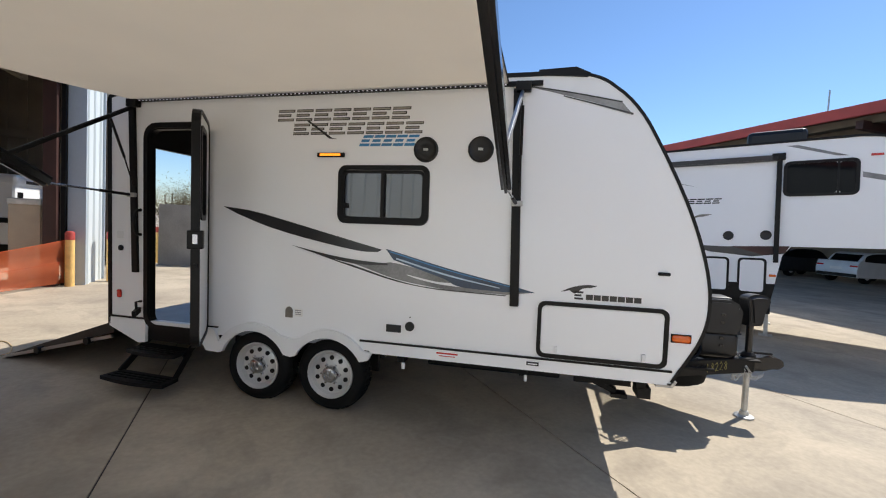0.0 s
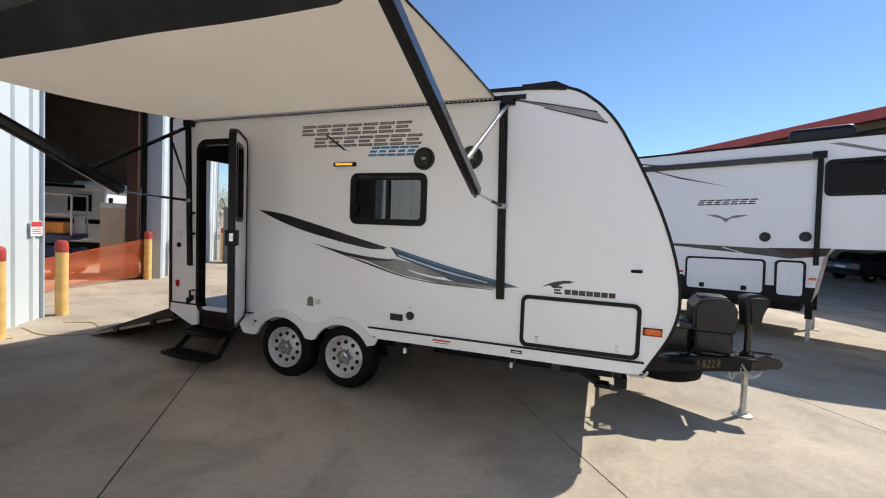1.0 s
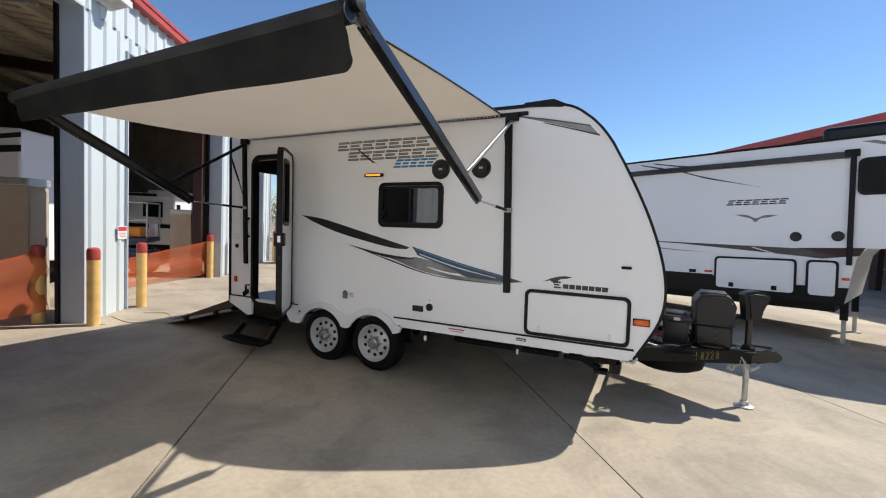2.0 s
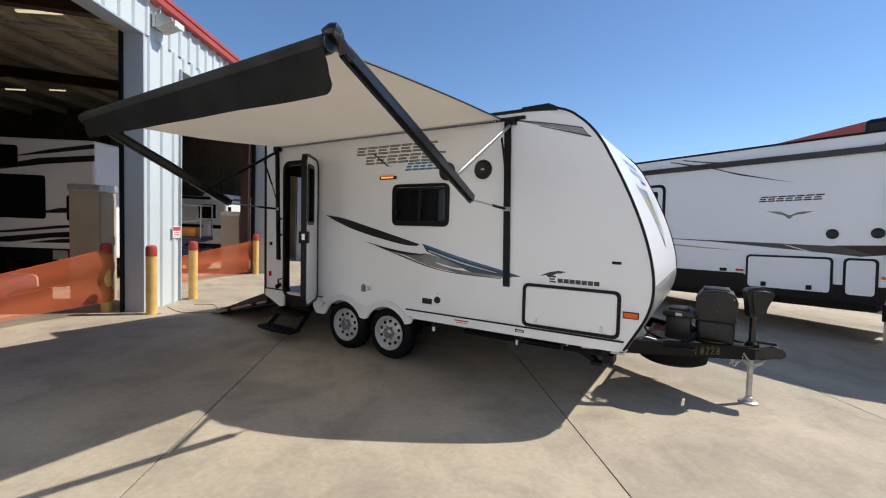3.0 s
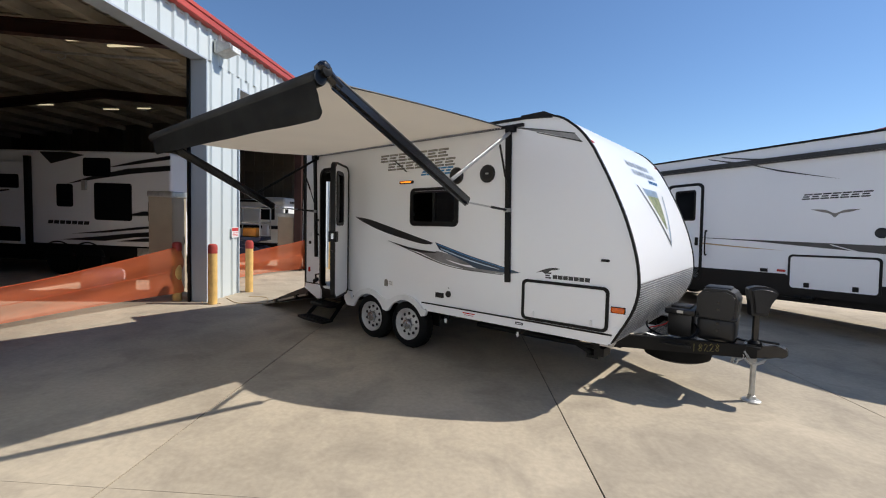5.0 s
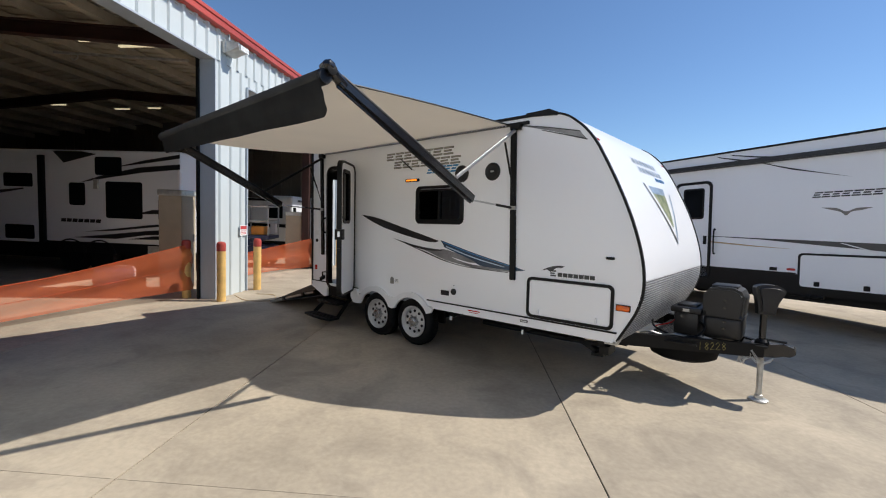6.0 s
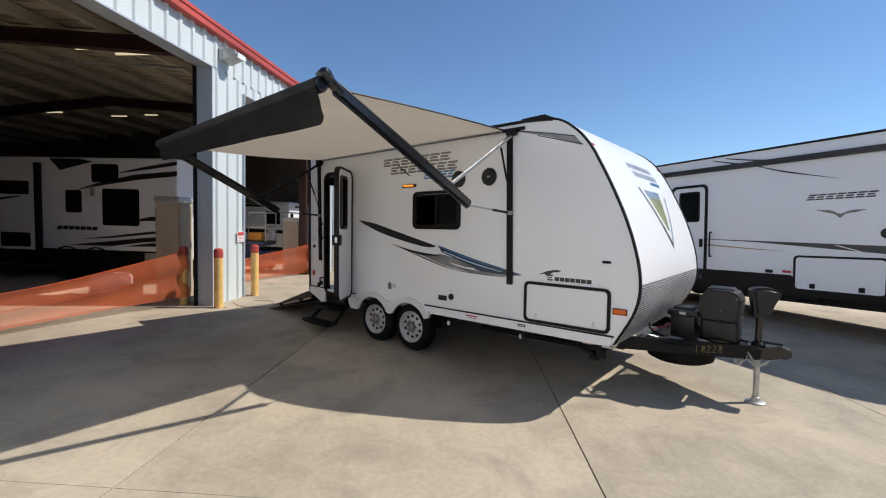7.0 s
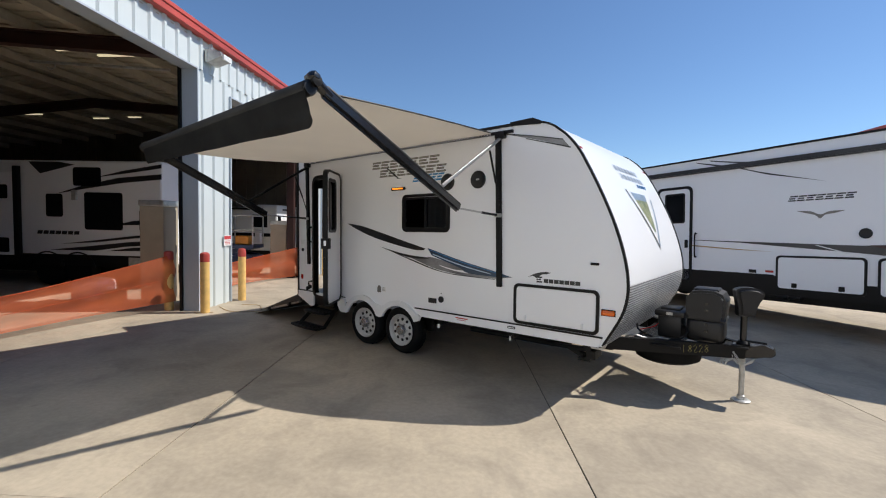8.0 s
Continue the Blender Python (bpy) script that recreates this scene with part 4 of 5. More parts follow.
# ---- the neighbouring caravan ----
def build_fifth_wheel():
    P = thing("fifth_wheel_caravan", pose(3.10, 5.35, 0, 0, -2.4, -22.8), "large white fifth wheel caravan with black trim and grey stripes", "trailer")
    nose = smooth_line([(1.95, 3.27), (2.30, 3.19), (2.85, 2.75), (3.40, 2.1), (3.45, 1.75), (3.25, 1.55)], 4)
    outline = [(-7.2, 3.26), (-3.6, 3.27)] + nose + [(1.17, 1.55), (1.06, 1.40), (0.93, 0.66), (-7.2, 0.66)]
    part("side_wall", slab(bmesh.new(), outline, 0, 2.45), WHITE, P, "white side wall")
    part("roof_trim", strip(bmesh.new(), [(-7.2, 3.28), (-3.6, 3.29)] + [(x + 0.01, z + 0.018) for x, z in nose], -0.02, 2.47, 0.035), BLACK, P, "black roof edge trim")
    part("awning_case", beam(bmesh.new(), (-3.9, -0.045, 3.035), (0.97, -0.045, 3.005), 0.09, 0.10, bevel=0.02), GRAPHITE, P, "dark awning case")
    part("awning_arm", boxed(0.94, 1.01, -0.06, -0.005, 1.28, 3.05, bevel=0.01), BLACK, P, "black awning arm")
    part("awning_bracket", boxed(0.87, 1.05, -0.09, -0.005, 2.97, 3.08, bevel=0.01), BLACK, P)
    # entry door
    d = part("door", ring(-3.225, -2.415, 0.72, 2.75, 0.055, 0.12, -0.02, -0.002), BLACK, P, "white entry door with a black frame")
    part("door_leaf", slab(bmesh.new(), rrect(-3.165, -2.475, 0.78, 2.69, 0.08), -0.012, -0.002), WHITE, d)
    part("door_window", ring(-3.03, -2.575, 1.97, 2.61, 0.035, 0.05, -0.024, -0.013), BLACK, d)
    part("pane", slab(bmesh.new(), rrect(-3.0, -2.605, 2.0, 2.58, 0.03), -0.018, -0.013), DARKGLASS, d)
    part("door_handle", boxed(-2.56, -2.50, -0.045, -0.012, 1.45, 1.62, bevel=0.008), BLACK, d, "black door handle")
    part("grab_handle", tube(bmesh.new(), smooth_line([(-2.33, -0.005, 1.75), (-2.33, -0.06, 1.72), (-2.33, -0.06, 1.30), (-2.33, -0.005, 1.27)], 4), 0.014, 8), BLACK, P, "long black grab handle", True)
    # bedroom window
    w = part("window", ring(1.03, 1.95, 2.37, 2.94, 0.045, 0.09, -0.022, -0.002), BLACK, P, "dark tinted window in a black frame")
    part("pane", slab(bmesh.new(), rrect(1.065, 1.69, 2.405, 2.905, 0.05), -0.014, -0.003), DARKGLASS, w)
    part("pane", slab(bmesh.new(), rrect(1.72, 1.915, 2.405, 2.905, 0.05), -0.012, -0.003), DARKGLASS, w)
    part("mullion", boxed(1.69, 1.72, -0.018, -0.002, 2.41, 2.90), BLACK, w)
    # lower black band, stripes, hatches
    part("lower_band", slab(bmesh.new(), [(-7.2, 0.64), (-7.2, 1.02), (-0.93, 0.995), (-0.80, 0.90), (0.985, 0.92), (0.93, 0.64)], -0.012, -0.001), BLACK, P, "black lower band")
    part("stripe", slab(bmesh.new(), [(-3.2, 1.640), (-2.3, 1.615), (-1.1, 1.575), (0.26, 1.530), (1.15, 1.555), (1.09, 1.43), (0.65, 1.37), (0.26, 1.41), (-0.6, 1.485), (-1.5, 1.565), (-2.3, 1.605), (-3.2, 1.632)], -0.006, -0.001), GRAPHITE, P, "dark grey stripe")
    part("stripe", slab(bmesh.new(), [(0.35, 1.537), (1.15, 1.557), (1.10, 1.45), (0.80, 1.40)], -0.008, -0.006), REDSTEEL, P, "dark red stripe")
    part("stripe", slab(bmesh.new(), [(-3.0, 1.555), (-2.36, 1.51), (-1.6, 1.45), (-0.93, 1.405), (-1.6, 1.43), (-2.36, 1.482), (-3.0, 1.535)], -0.005, -0.001), CARD, P, "thin tan stripe")
    part("stripe", slab(bmesh.new(), [(-0.33, 1.53), (-0.29, 1.53), (0.14, 1.40), (0.08, 1.40)], -0.009, -0.006), WHITE2, P)
    for x0, x1 in ((-0.885, 0.335), (0.455, 0.86)):
        h = part("baggage_hatch", ring(x0, x1, 0.735, 1.345, 0.035, 0.07, -0.022, -0.012), BLACK, P, "white baggage hatch in a black frame")
        part("hatch_panel", slab(bmesh.new(), rrect(x0 + 0.03, x1 - 0.03, 0.765, 1.315, 0.05), -0.018, -0.010), WHITE, h)
        if x1 - x0 > 1:
            for x in (x0 + 0.28, x1 - 0.30):
                part("hatch_latch", boxed(x - 0.04, x + 0.04, -0.035, -0.016, 0.79, 0.87, bevel=0.01), BLACK, h)
    for x, z in ((0.303, 1.72), (0.83, 1.735)):
        part("speaker", lathe(bmesh.new(), [(0.080, 0.0), (0.080, -0.015), (0.066, -0.02), (0.04, -0.01), (0.001, -0.014)], 28, (x, 0, z)), PLASTIC, P, "round black speaker", True)
    part("reflector", boxed(0.895, 0.99, -0.022, -0.012, 1.04, 1.08, bevel=0.008), AMBER, P)
    part("reflector", boxed(-1.05, -0.92, -0.022, -0.012, 1.03, 1.07, bevel=0.008), REDLENS, P, "red side lamp")
    part("socket", boxed(-1.32, -1.20, -0.022, -0.012, 1.01, 1.07), BLACK, P)
    part("clearance_lamp", boxed(2.06, 2.20, -0.02, 0, 2.95, 2.985, bevel=0.008), REDLENS, P)
    y = -0.002
    letter_row(P, -0.73, 0.165, 2.282, 2.372, 7, GRAPHITE, y, 0.45)
    decal(P, "maker_mark", smooth_line([(-0.60, 2.115), (-0.40, 2.10), (-0.27, 2.04), (-0.14, 2.09), (0.06, 2.095)], 4) + smooth_line([(-0.08, 2.055), (-0.20, 2.035), (-0.27, 1.975), (-0.34, 2.035), (-0.46, 2.07)], 4), y, BRONZE)
    for pts in ([(-2.36, 3.215), (-1.85, 3.085), (-1.30, 2.930)], [(-1.62, 3.02), (-1.05, 2.83), (-0.20, 2.585)], [(-2.10, 3.22), (-1.50, 3.10), (-1.02, 3.045)]):
        decal(P, "stripe", smooth_line(pts, 5) + smooth_line([(pts[1][0], pts[1][1] - 0.030), (pts[0][0] + 0.05, pts[0][1] - 0.03)], 5), y - 0.002, GRAPHITE)
    decal(P, "stripe", [(1.05, 3.20), (1.68, 2.99), (1.82, 2.98), (1.2, 3.20)], y, GREYDECAL)
    decal(P, "stripe", [(1.98, 2.72), (2.78, 2.50), (2.78, 2.42), (1.98, 2.64)], y, GREYDECAL)
    # roof unit, legs, wheels
    part("roof_unit", boxed(0.50, 1.36, 0.55, 1.45, 3.27, 3.60, bevel=0.08), PLASTIC, P, "black rooftop air conditioner")
    for yy in (0.5, 1.95):
        leg = part("landing_leg", boxed(0.84, 0.94, yy - 0.05, yy + 0.05, 0.35, 0.66), FRAME, P, "steel landing leg")
        part("leg_foot", boxed(0.86, 0.92, yy - 0.03, yy + 0.03, -0.02, 0.36), GALV, leg)
        part("leg_pad", boxed(0.79, 0.99, yy - 0.1, yy + 0.1, -0.045, -0.02), GALV, leg)
    for x in (-4.9, -4.0):
        for yy, far in ((0.05, False), (2.40, True)):
            build_wheel(P, x, yy, far, 0.20)
    part("under_frame", boxed(-7.0, 0.8, 0.2, 2.25, 0.5, 0.658), FRAME, P)
    part("sewer_tube", tube(bmesh.new(), [(-1.0, 0.05, 0.62), (-0.72, 0.02, 0.615), (-0.50, 0.0, 0.61)], 0.03, 10), BLACK, P, "black drain outlet")
    part("drain_valve", lathe(bmesh.new(), [(0.02, -0.03), (0.055, -0.03), (0.055, 0.03), (0.02, 0.03)], 14, (-0.72, 0.02, 0.605), "x"), FRAME, P)
    return P


build_fifth_wheel()


# ---- the canopy building behind ----
def build_canopy():
    ang = math.degrees(math.atan2(-0.87, 0.493))
    C = thing("carport_canopy", pose(6.0, 19.2, 0, 0, 0, ang), "large open metal canopy with red roof edge and dark underside", "building")
    part("fascia", boxed(-40, 40, -0.1, 0.05, 5.75, 6.10), REDTRIM, C, "red roof edge trim")
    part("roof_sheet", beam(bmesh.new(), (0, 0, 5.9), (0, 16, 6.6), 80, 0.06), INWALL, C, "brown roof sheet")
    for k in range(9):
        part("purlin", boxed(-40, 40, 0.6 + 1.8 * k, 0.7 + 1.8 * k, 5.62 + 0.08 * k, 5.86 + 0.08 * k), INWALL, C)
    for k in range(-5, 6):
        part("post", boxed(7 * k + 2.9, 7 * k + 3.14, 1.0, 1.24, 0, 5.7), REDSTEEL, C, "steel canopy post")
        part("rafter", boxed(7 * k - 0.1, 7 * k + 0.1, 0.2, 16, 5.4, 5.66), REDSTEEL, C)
    # added wall: shuts out light from behind so the canopy stays dark
    part("back_wall", boxed(-40, 40, 15.9, 16, 0, 6.4), INWALL, C, "brown back wall added to keep the canopy dark")
    part("mast", tube(bmesh.new(), [(5.8, 0.6, 6.1), (5.8, 0.6, 7.0)], 0.025, 8), GALV, C, "thin roof mast")
    return C


build_canopy()

tagged(part("fence_wall", beam(bmesh.new(), (-10.9, 7.3, 0.9), (3, 15.7, 0.9), 0.2, 1.8), FENCE), "grey block yard wall", "wall", kind="structure")

# a long pale wall added unseen behind the path: closes the yard, bounces sunlight
tagged(part("bounce_wall_south", boxed(-10, 40, -10.6, -10.35, 0, 8.0), WHITE2), "long pale wall added unseen across the yard to bounce light", "wall", kind="structure")
ribbed = thing("wall_cladding", pose(15, -10.3, 0, 0, 0, 180), "pale ribbed metal cladding added on the unseen bounce wall", "wall", kind="structure")
siding(ribbed, -25, 25, 0.0, 8.0, 0.0, WHITE2)


# ---- tongue of the trailer ----
def build_tongue():
    def put(name, bm, mat, label="", smooth=False, parent=None):
        bmesh.ops.translate(bm, vec=(0, 0, -0.06), verts=bm.verts)
        return part(name, bm, mat, parent or TRAILER, label, smooth)
    cy = YW / 2
    for sgn in (-1, 1):
        put("tongue_rail", beam(bmesh.new(), (0.80, cy + sgn * 0.88, 0.552), (2.12, cy + sgn * 0.05, 0.495), 0.055, 0.13, bevel=0.004), FRAME, "black steel tongue rail")
    put("tongue_plate", boxed(1.95, 2.16, cy - 0.13, cy + 0.13, 0.535, 0.552), FRAME)
    put("coupler", slab(bmesh.new(), smooth_line([(2.02, 0.56), (2.18, 0.565), (2.27, 0.580), (2.35, 0.560), (2.37, 0.51), (2.33, 0.475), (2.28, 0.47), (2.20, 0.445), (2.02, 0.43)], 4), cy - 0.06, cy + 0.06), BLACKGLOSS, "black ball coupler")
    put("coupler_latch", beam(bmesh.new(), (2.08, cy, 0.60), (2.30, cy, 0.595), 0.03, 0.02, bevel=0.004), BLACK, "coupler latch lever")
    # number painted on the near rail by hand
    a, b = Vector((0.80, cy - 0.88, 0.552)), Vector((2.12, cy - 0.05, 0.495))
    along = (b - a).normalized()
    face = Vector((along.y, -along.x, 0)) * 0.029
    strokes = {"1": [[(0.3, 0), (0.3, 1)]], "8": [[(0.5, 0.52), (0.15, 0.75), (0.5, 1), (0.85, 0.75), (0.1, 0.25), (0.5, 0), (0.9, 0.25), (0.5, 0.52)]],
               "2": [[(0.05, 0.75), (0.45, 1), (0.8, 0.72), (0.1, 0.02), (0.95, 0.05)]]}
    for i, ch in enumerate("18228"):
        for line in strokes[ch]:
            pts = [a + along * (0.965 + 0.052 * i + 0.042 * u) + face + Vector((0, 0, -0.040 + 0.075 * v + 0.004 * i)) for u, v in line]
            put("painted_digit", tube(bmesh.new(), pts, 0.0021, 5), CHALK, "hand-painted yellow digit")
    # expanded metal deck behind the tank
    deck = put("mesh_deck", boxed(1.16, 1.19, cy - 0.55, cy + 0.55, 0.535, 0.555), FRAME, "black expanded metal deck")
    put("deck_bar", boxed(1.16, 1.64, cy - 0.56, cy - 0.53, 0.535, 0.555), FRAME, parent=deck)
    put("deck_bar", boxed(1.16, 1.64, cy + 0.53, cy + 0.56, 0.535, 0.555), FRAME, parent=deck)
    bm = bmesh.new()
    for k in range(-30, 20):
        for s in (1, -1):
            x0 = 1.18 + k * 0.036
            ya, yb = cy - 0.53, cy + 0.53
            p, q = Vector((x0, ya, 0.545)), Vector((x0 + 0.62, yb, 0.545))
            if s < 0:
                p, q = Vector((x0, yb, 0.545)), Vector((x0 + 0.62, ya, 0.545))
            d = q - p
            t0, t1 = max(0, (1.18 - p.x) / d.x), min(1, (1.62 - p.x) / d.x)
            if t1 > t0 + 0.02:
                beam(bm, p + d * t0, p + d * t1, 0.006, 0.004)
    tagged(put("deck_mesh", bm, FRAME, parent=deck), kind="stuff")
    # gas bottle cover
    top = slab(bmesh.new(), [(1.615, 0.80), (1.612, 1.00), (1.665, 1.075), (1.74, 1.09), (1.87, 1.09), (1.935, 1.06), (1.972, 0.985), (1.955, 0.80)], cy - 0.20, cy + 0.20)
    bmesh.ops.bevel(top, geom=[e for e in top.edges if abs(e.verts[0].co.y - e.verts[1].co.y) < 1e-5 and len(e.link_faces) == 2 and e.calc_face_angle(0) > 1.2 and e.verts[0].co.z + e.verts[1].co.z > 1.65], offset=0.06, segments=4, affect="EDGES", clamp_overlap=True)
    c = put("tank_cover", boxed(1.618, 1.955, cy - 0.185, cy + 0.185, 0.56, 0.80, bevel=0.05, seg=4), PLASTIC, "black moulded gas bottle cover", True)
    put("cover_hood", top, PLASTIC, "faceted upper shell of the cover", parent=c)
    put("cover_band", boxed(1.608, 1.965, cy - 0.195, cy + 0.195, 0.785, 0.803, bevel=0.008), PLASTIC, smooth=True, parent=c)
    put("cover_lid", boxed(1.67, 1.90, cy - 0.12, cy + 0.12, 1.075, 1.105, bevel=0.015), PLASTIC, "lid of the cover", True, parent=c)
    put("cover_handle", tube(bmesh.new(), [(1.83, cy - 0.165, 1.035), (1.85, cy - 0.19, 1.04), (1.92, cy - 0.19, 1.02), (1.94, cy - 0.165, 1.01)], 0.009, 8), GALV, "grey handle", True, parent=c)
    for z in (0.67, 0.74, 0.88, 0.95):
        put("cover_clip", boxed(1.79, 1.82, cy - 0.206, cy - 0.180, z, z + 0.02), BLACKGLOSS, parent=c)
    # battery box
    b = put("battery_box", boxed(1.35, 1.58, cy - 0.18, cy + 0.10, 0.556, 0.80, bevel=0.02), PLASTIC, "black battery box with a strap", True)
    put("battery_lid", boxed(1.32, 1.61, cy - 0.21, cy + 0.13, 0.785, 0.85, bevel=0.02), PLASTIC, smooth=True, parent=b)
    put("battery_vent", boxed(1.37, 1.56, cy - 0.15, cy + 0.07, 0.845, 0.875, bevel=0.012), PLASTIC, smooth=True, parent=b)
    put("battery_label", boxed(1.44, 1.50, cy - 0.2125, cy - 0.209, 0.805, 0.835), GALV, parent=b)
    put("cable", tube(bmesh.new(), smooth_line([(1.56, cy - 0.1, 0.72), (1.64, cy - 0.18, 0.66), (1.58, cy - 0.27, 0.575), (1.40, cy - 0.36, 0.57), (1.20, cy - 0.30, 0.62), (1.16, cy - 0.25, 0.70)], 5), 0.011, 6), BLACK, "black cable", True)
    put("cable", tube(bmesh.new(), smooth_line([(1.22, cy - 0.35, 0.64), (1.34, cy - 0.30, 0.68), (1.36, cy - 0.2, 0.70)], 5), 0.006, 6), REDLENS, "red battery cable", True)
    put("cable", tube(bmesh.new(), smooth_line([(1.10, cy - 0.45, 0.56), (1.20, cy - 0.48, 0.60), (1.30, cy - 0.40, 0.57), (1.42, cy - 0.44, 0.60), (1.50, cy - 0.30, 0.57)], 5), 0.010, 6), GALV, "grey hose", True)
    # jack
    jx = 2.105
    j = put("tongue_jack", lathe(bmesh.new(), [(0.030, 0.44), (0.030, 0.88), (0.034, 0.90)], 18, (jx, cy, 0), "z"), BLACKGLOSS, "black electric tongue jack", True)
    head = slab(bmesh.new(), smooth_line([(-0.07, 0.85), (-0.085, 0.98), (-0.105, 1.09), (-0.085, 1.125), (0.0, 1.14), (0.10, 1.125), (0.145, 1.085), (0.135, 1.04), (0.09, 0.95), (0.07, 0.85)], 4), -0.075, 0.075)
    bmesh.ops.bevel(head, geom=[e for e in head.edges if abs(e.verts[0].co.y - e.verts[1].co.y) < 1e-5 and len(e.link_faces) == 2 and e.calc_face_angle(0) > 1.2], offset=0.03, segments=3, affect="EDGES")
    bmesh.ops.transform(head, matrix=pose(jx + 0.01, cy, 0, 0, 0, 25), verts=head.verts)
    put("jack_head", head, PLASTIC, "black plastic motor cover", True, parent=j)
    put("jack_leg", lathe(bmesh.new(), [(0.026, 0.0), (0.026, 0.46)], 18, (jx, cy, 0), "z"), GALV, "galvanised leg", True, parent=j)
    put("jack_foot", lathe(bmesh.new(), [(0.085, -0.016), (0.085, -0.006), (0.078, 0.0), (0.040, 0.004), (0.036, 0.04), (0.030, 0.045)], 20, (jx, cy, 0), "z"), GALV, "round foot plate", True, parent=j)
    put("jack_collar", lathe(bmesh.new(), [(0.06, 0.545), (0.06, 0.575), (0.04, 0.60)], 18, (jx, cy, 0), "z"), FRAME, parent=j)
    # safety chains: links one by one
    for line in ([(1.99, cy - 0.10, 0.53), (2.02, cy - 0.13, 0.47), (2.07, cy - 0.13, 0.40), (2.13, cy - 0.12, 0.385), (2.19, cy - 0.10, 0.43)],
                 [(2.00, cy - 0.11, 0.54), (2.05, cy - 0.14, 0.48), (2.10, cy - 0.13, 0.41), (2.16, cy - 0.11, 0.40), (2.20, cy - 0.09, 0.44)],
                 [(2.03, cy - 0.12, 0.44), (1.99, cy - 0.14, 0.405), (1.95, cy - 0.14, 0.41), (1.93, cy - 0.13, 0.38)]):
        pts = [Vector(p) for p in smooth_line(line, 10)]
        gone, k = 1.0, 0
        for p, q in zip(pts, pts[1:]):
            gone += (q - p).length
            if gone < 0.024:
                continue
            gone, k = 0.0, k + 1
            bm = bmesh.new()
            tube(bm, [Vector((0.017 * math.cos(v), 0.0, 0.010 * math.sin(v))) for v in (2 * math.pi * i / 10 for i in range(10))], 0.0042, 5, True)
            turn = (q - p).to_track_quat("X", "Z").to_matrix().to_4x4()
            bmesh.ops.transform(bm, matrix=Matrix.Translation(p) @ turn @ pose(0, 0, 0, 45 + 90 * (k % 2)), verts=bm.verts)
            put("chain_link", bm, GALV)
    bm = bmesh.new()
    tube(bm, smooth_line([(1.96, cy - 0.12, 0.50), (1.94, cy - 0.13, 0.42), (1.965, cy - 0.13, 0.36), (1.99, cy - 0.13, 0.41), (1.97, cy - 0.13, 0.44)], 4), 0.007, 6)
    put("chain_hook", bm, GALV, "steel safety hook", True)
    # spare wheel slung under the frame
    sp = build_spare(put, cy)
    # corner steady, drains
    put("corner_steady", beam(bmesh.new(), (0.55, 0.40, 0.50), (0.82, 0.36, 0.40), 0.07, 0.045, bevel=0.005), FRAME, "black folding corner steady")
    put("corner_steady", beam(bmesh.new(), (0.50, 0.37, 0.46), (0.92, 0.30, 0.49), 0.05, 0.04), FRAME)
    put("steady_pad", boxed(0.78, 0.90, 0.30, 0.42, 0.36, 0.39), FRAME)
    put("bracket", boxed(0.93, 1.02, 0.10, 0.28, 0.45, 0.53), FRAME)
    put("drain_tap", tube(bmesh.new(), [(-0.85, 0.02, 0.545), (-0.85, 0.02, 0.50)], 0.016, 8), WHITE2)
    put("drain_tap", tube(bmesh.new(), [(0.12, 0.05, 0.545), (0.12, 0.05, 0.50)], 0.012, 8), WHITE2)
    put("tank_shield", boxed(-0.8, 0.4, 0.6, 1.9, 0.36, 0.42, bevel=0.02), FRAME, "black under-floor tank")
    # picture and lettering on the front cap
    def on_cap(u, z, depth):
        """A place on the curved front: u across, z up."""
        for (xa, za), (xb, zb) in zip(CURVE, CURVE[1:]):
            if zb <= z <= za and za > zb:
                t = (za - z) / (za - zb)
                n = Vector((za - zb, 0, xb - xa)).normalized()
                return Vector((xa + (xb - xa) * t, u, z + 0.06)) + n * depth
        return Vector((1.3, u, z))

    def cap_patch(name, quads, mat, label="", depth=0.004):
        bm = bmesh.new()
        for (u0, z0), (u1, z1), (u2, z2), (u3, z3) in quads:
            n = 8
            rows = []
            for i in range(n + 1):
                t = i / n
                l = on_cap(u0 + (u3 - u0) * t, z0 + (z3 - z0) * t, depth)
                r = on_cap(u1 + (u2 - u1) * t, z1 + (z2 - z1) * t, depth)
                rows.append((bm.verts.new(l), bm.verts.new(on_cap((l.y + r.y) / 2, (l.z + r.z) / 2 - 0.06, depth)), bm.verts.new(r)))
            for p, q in zip(rows, rows[1:]):
                for k in (0, 1):
                    bm.faces.new((p[k], p[k + 1], q[k + 1], q[k]))
        bmesh.ops.solidify(bm, geom=bm.faces[:], thickness=0.002)
        put(name, bm, mat, label)
    cap_patch("picture_shield", [((0.86, 2.08), (0.91, 2.08), (1.39, 1.48), (1.38, 1.42))], GREYDECAL, "grey shield decal")
    cap_patch("picture_shield", [((1.84, 2.02), (1.79, 2.00), (1.39, 1.48), (1.40, 1.42))], PALEBLUE, "pale blue shield decal")
    cap_patch("picture_sky", [((1.04, 2.06), (1.62, 2.06), (1.57, 1.98), (1.10, 1.98))], PALEBLUE, "blue picture print", 0.004)
    cap_patch("picture_field", [((1.10, 1.978), (1.57, 1.978), (1.42, 1.62), (1.38, 1.62))], LANDSCAPE, "green picture print", 0.004)
    for row, (z0, z1, u0, u1, n) in enumerate(((2.36, 2.30, 0.90, 1.80, 7), (2.27, 2.21, 0.98, 1.88, 7))):
        w = (u1 - u0) / n
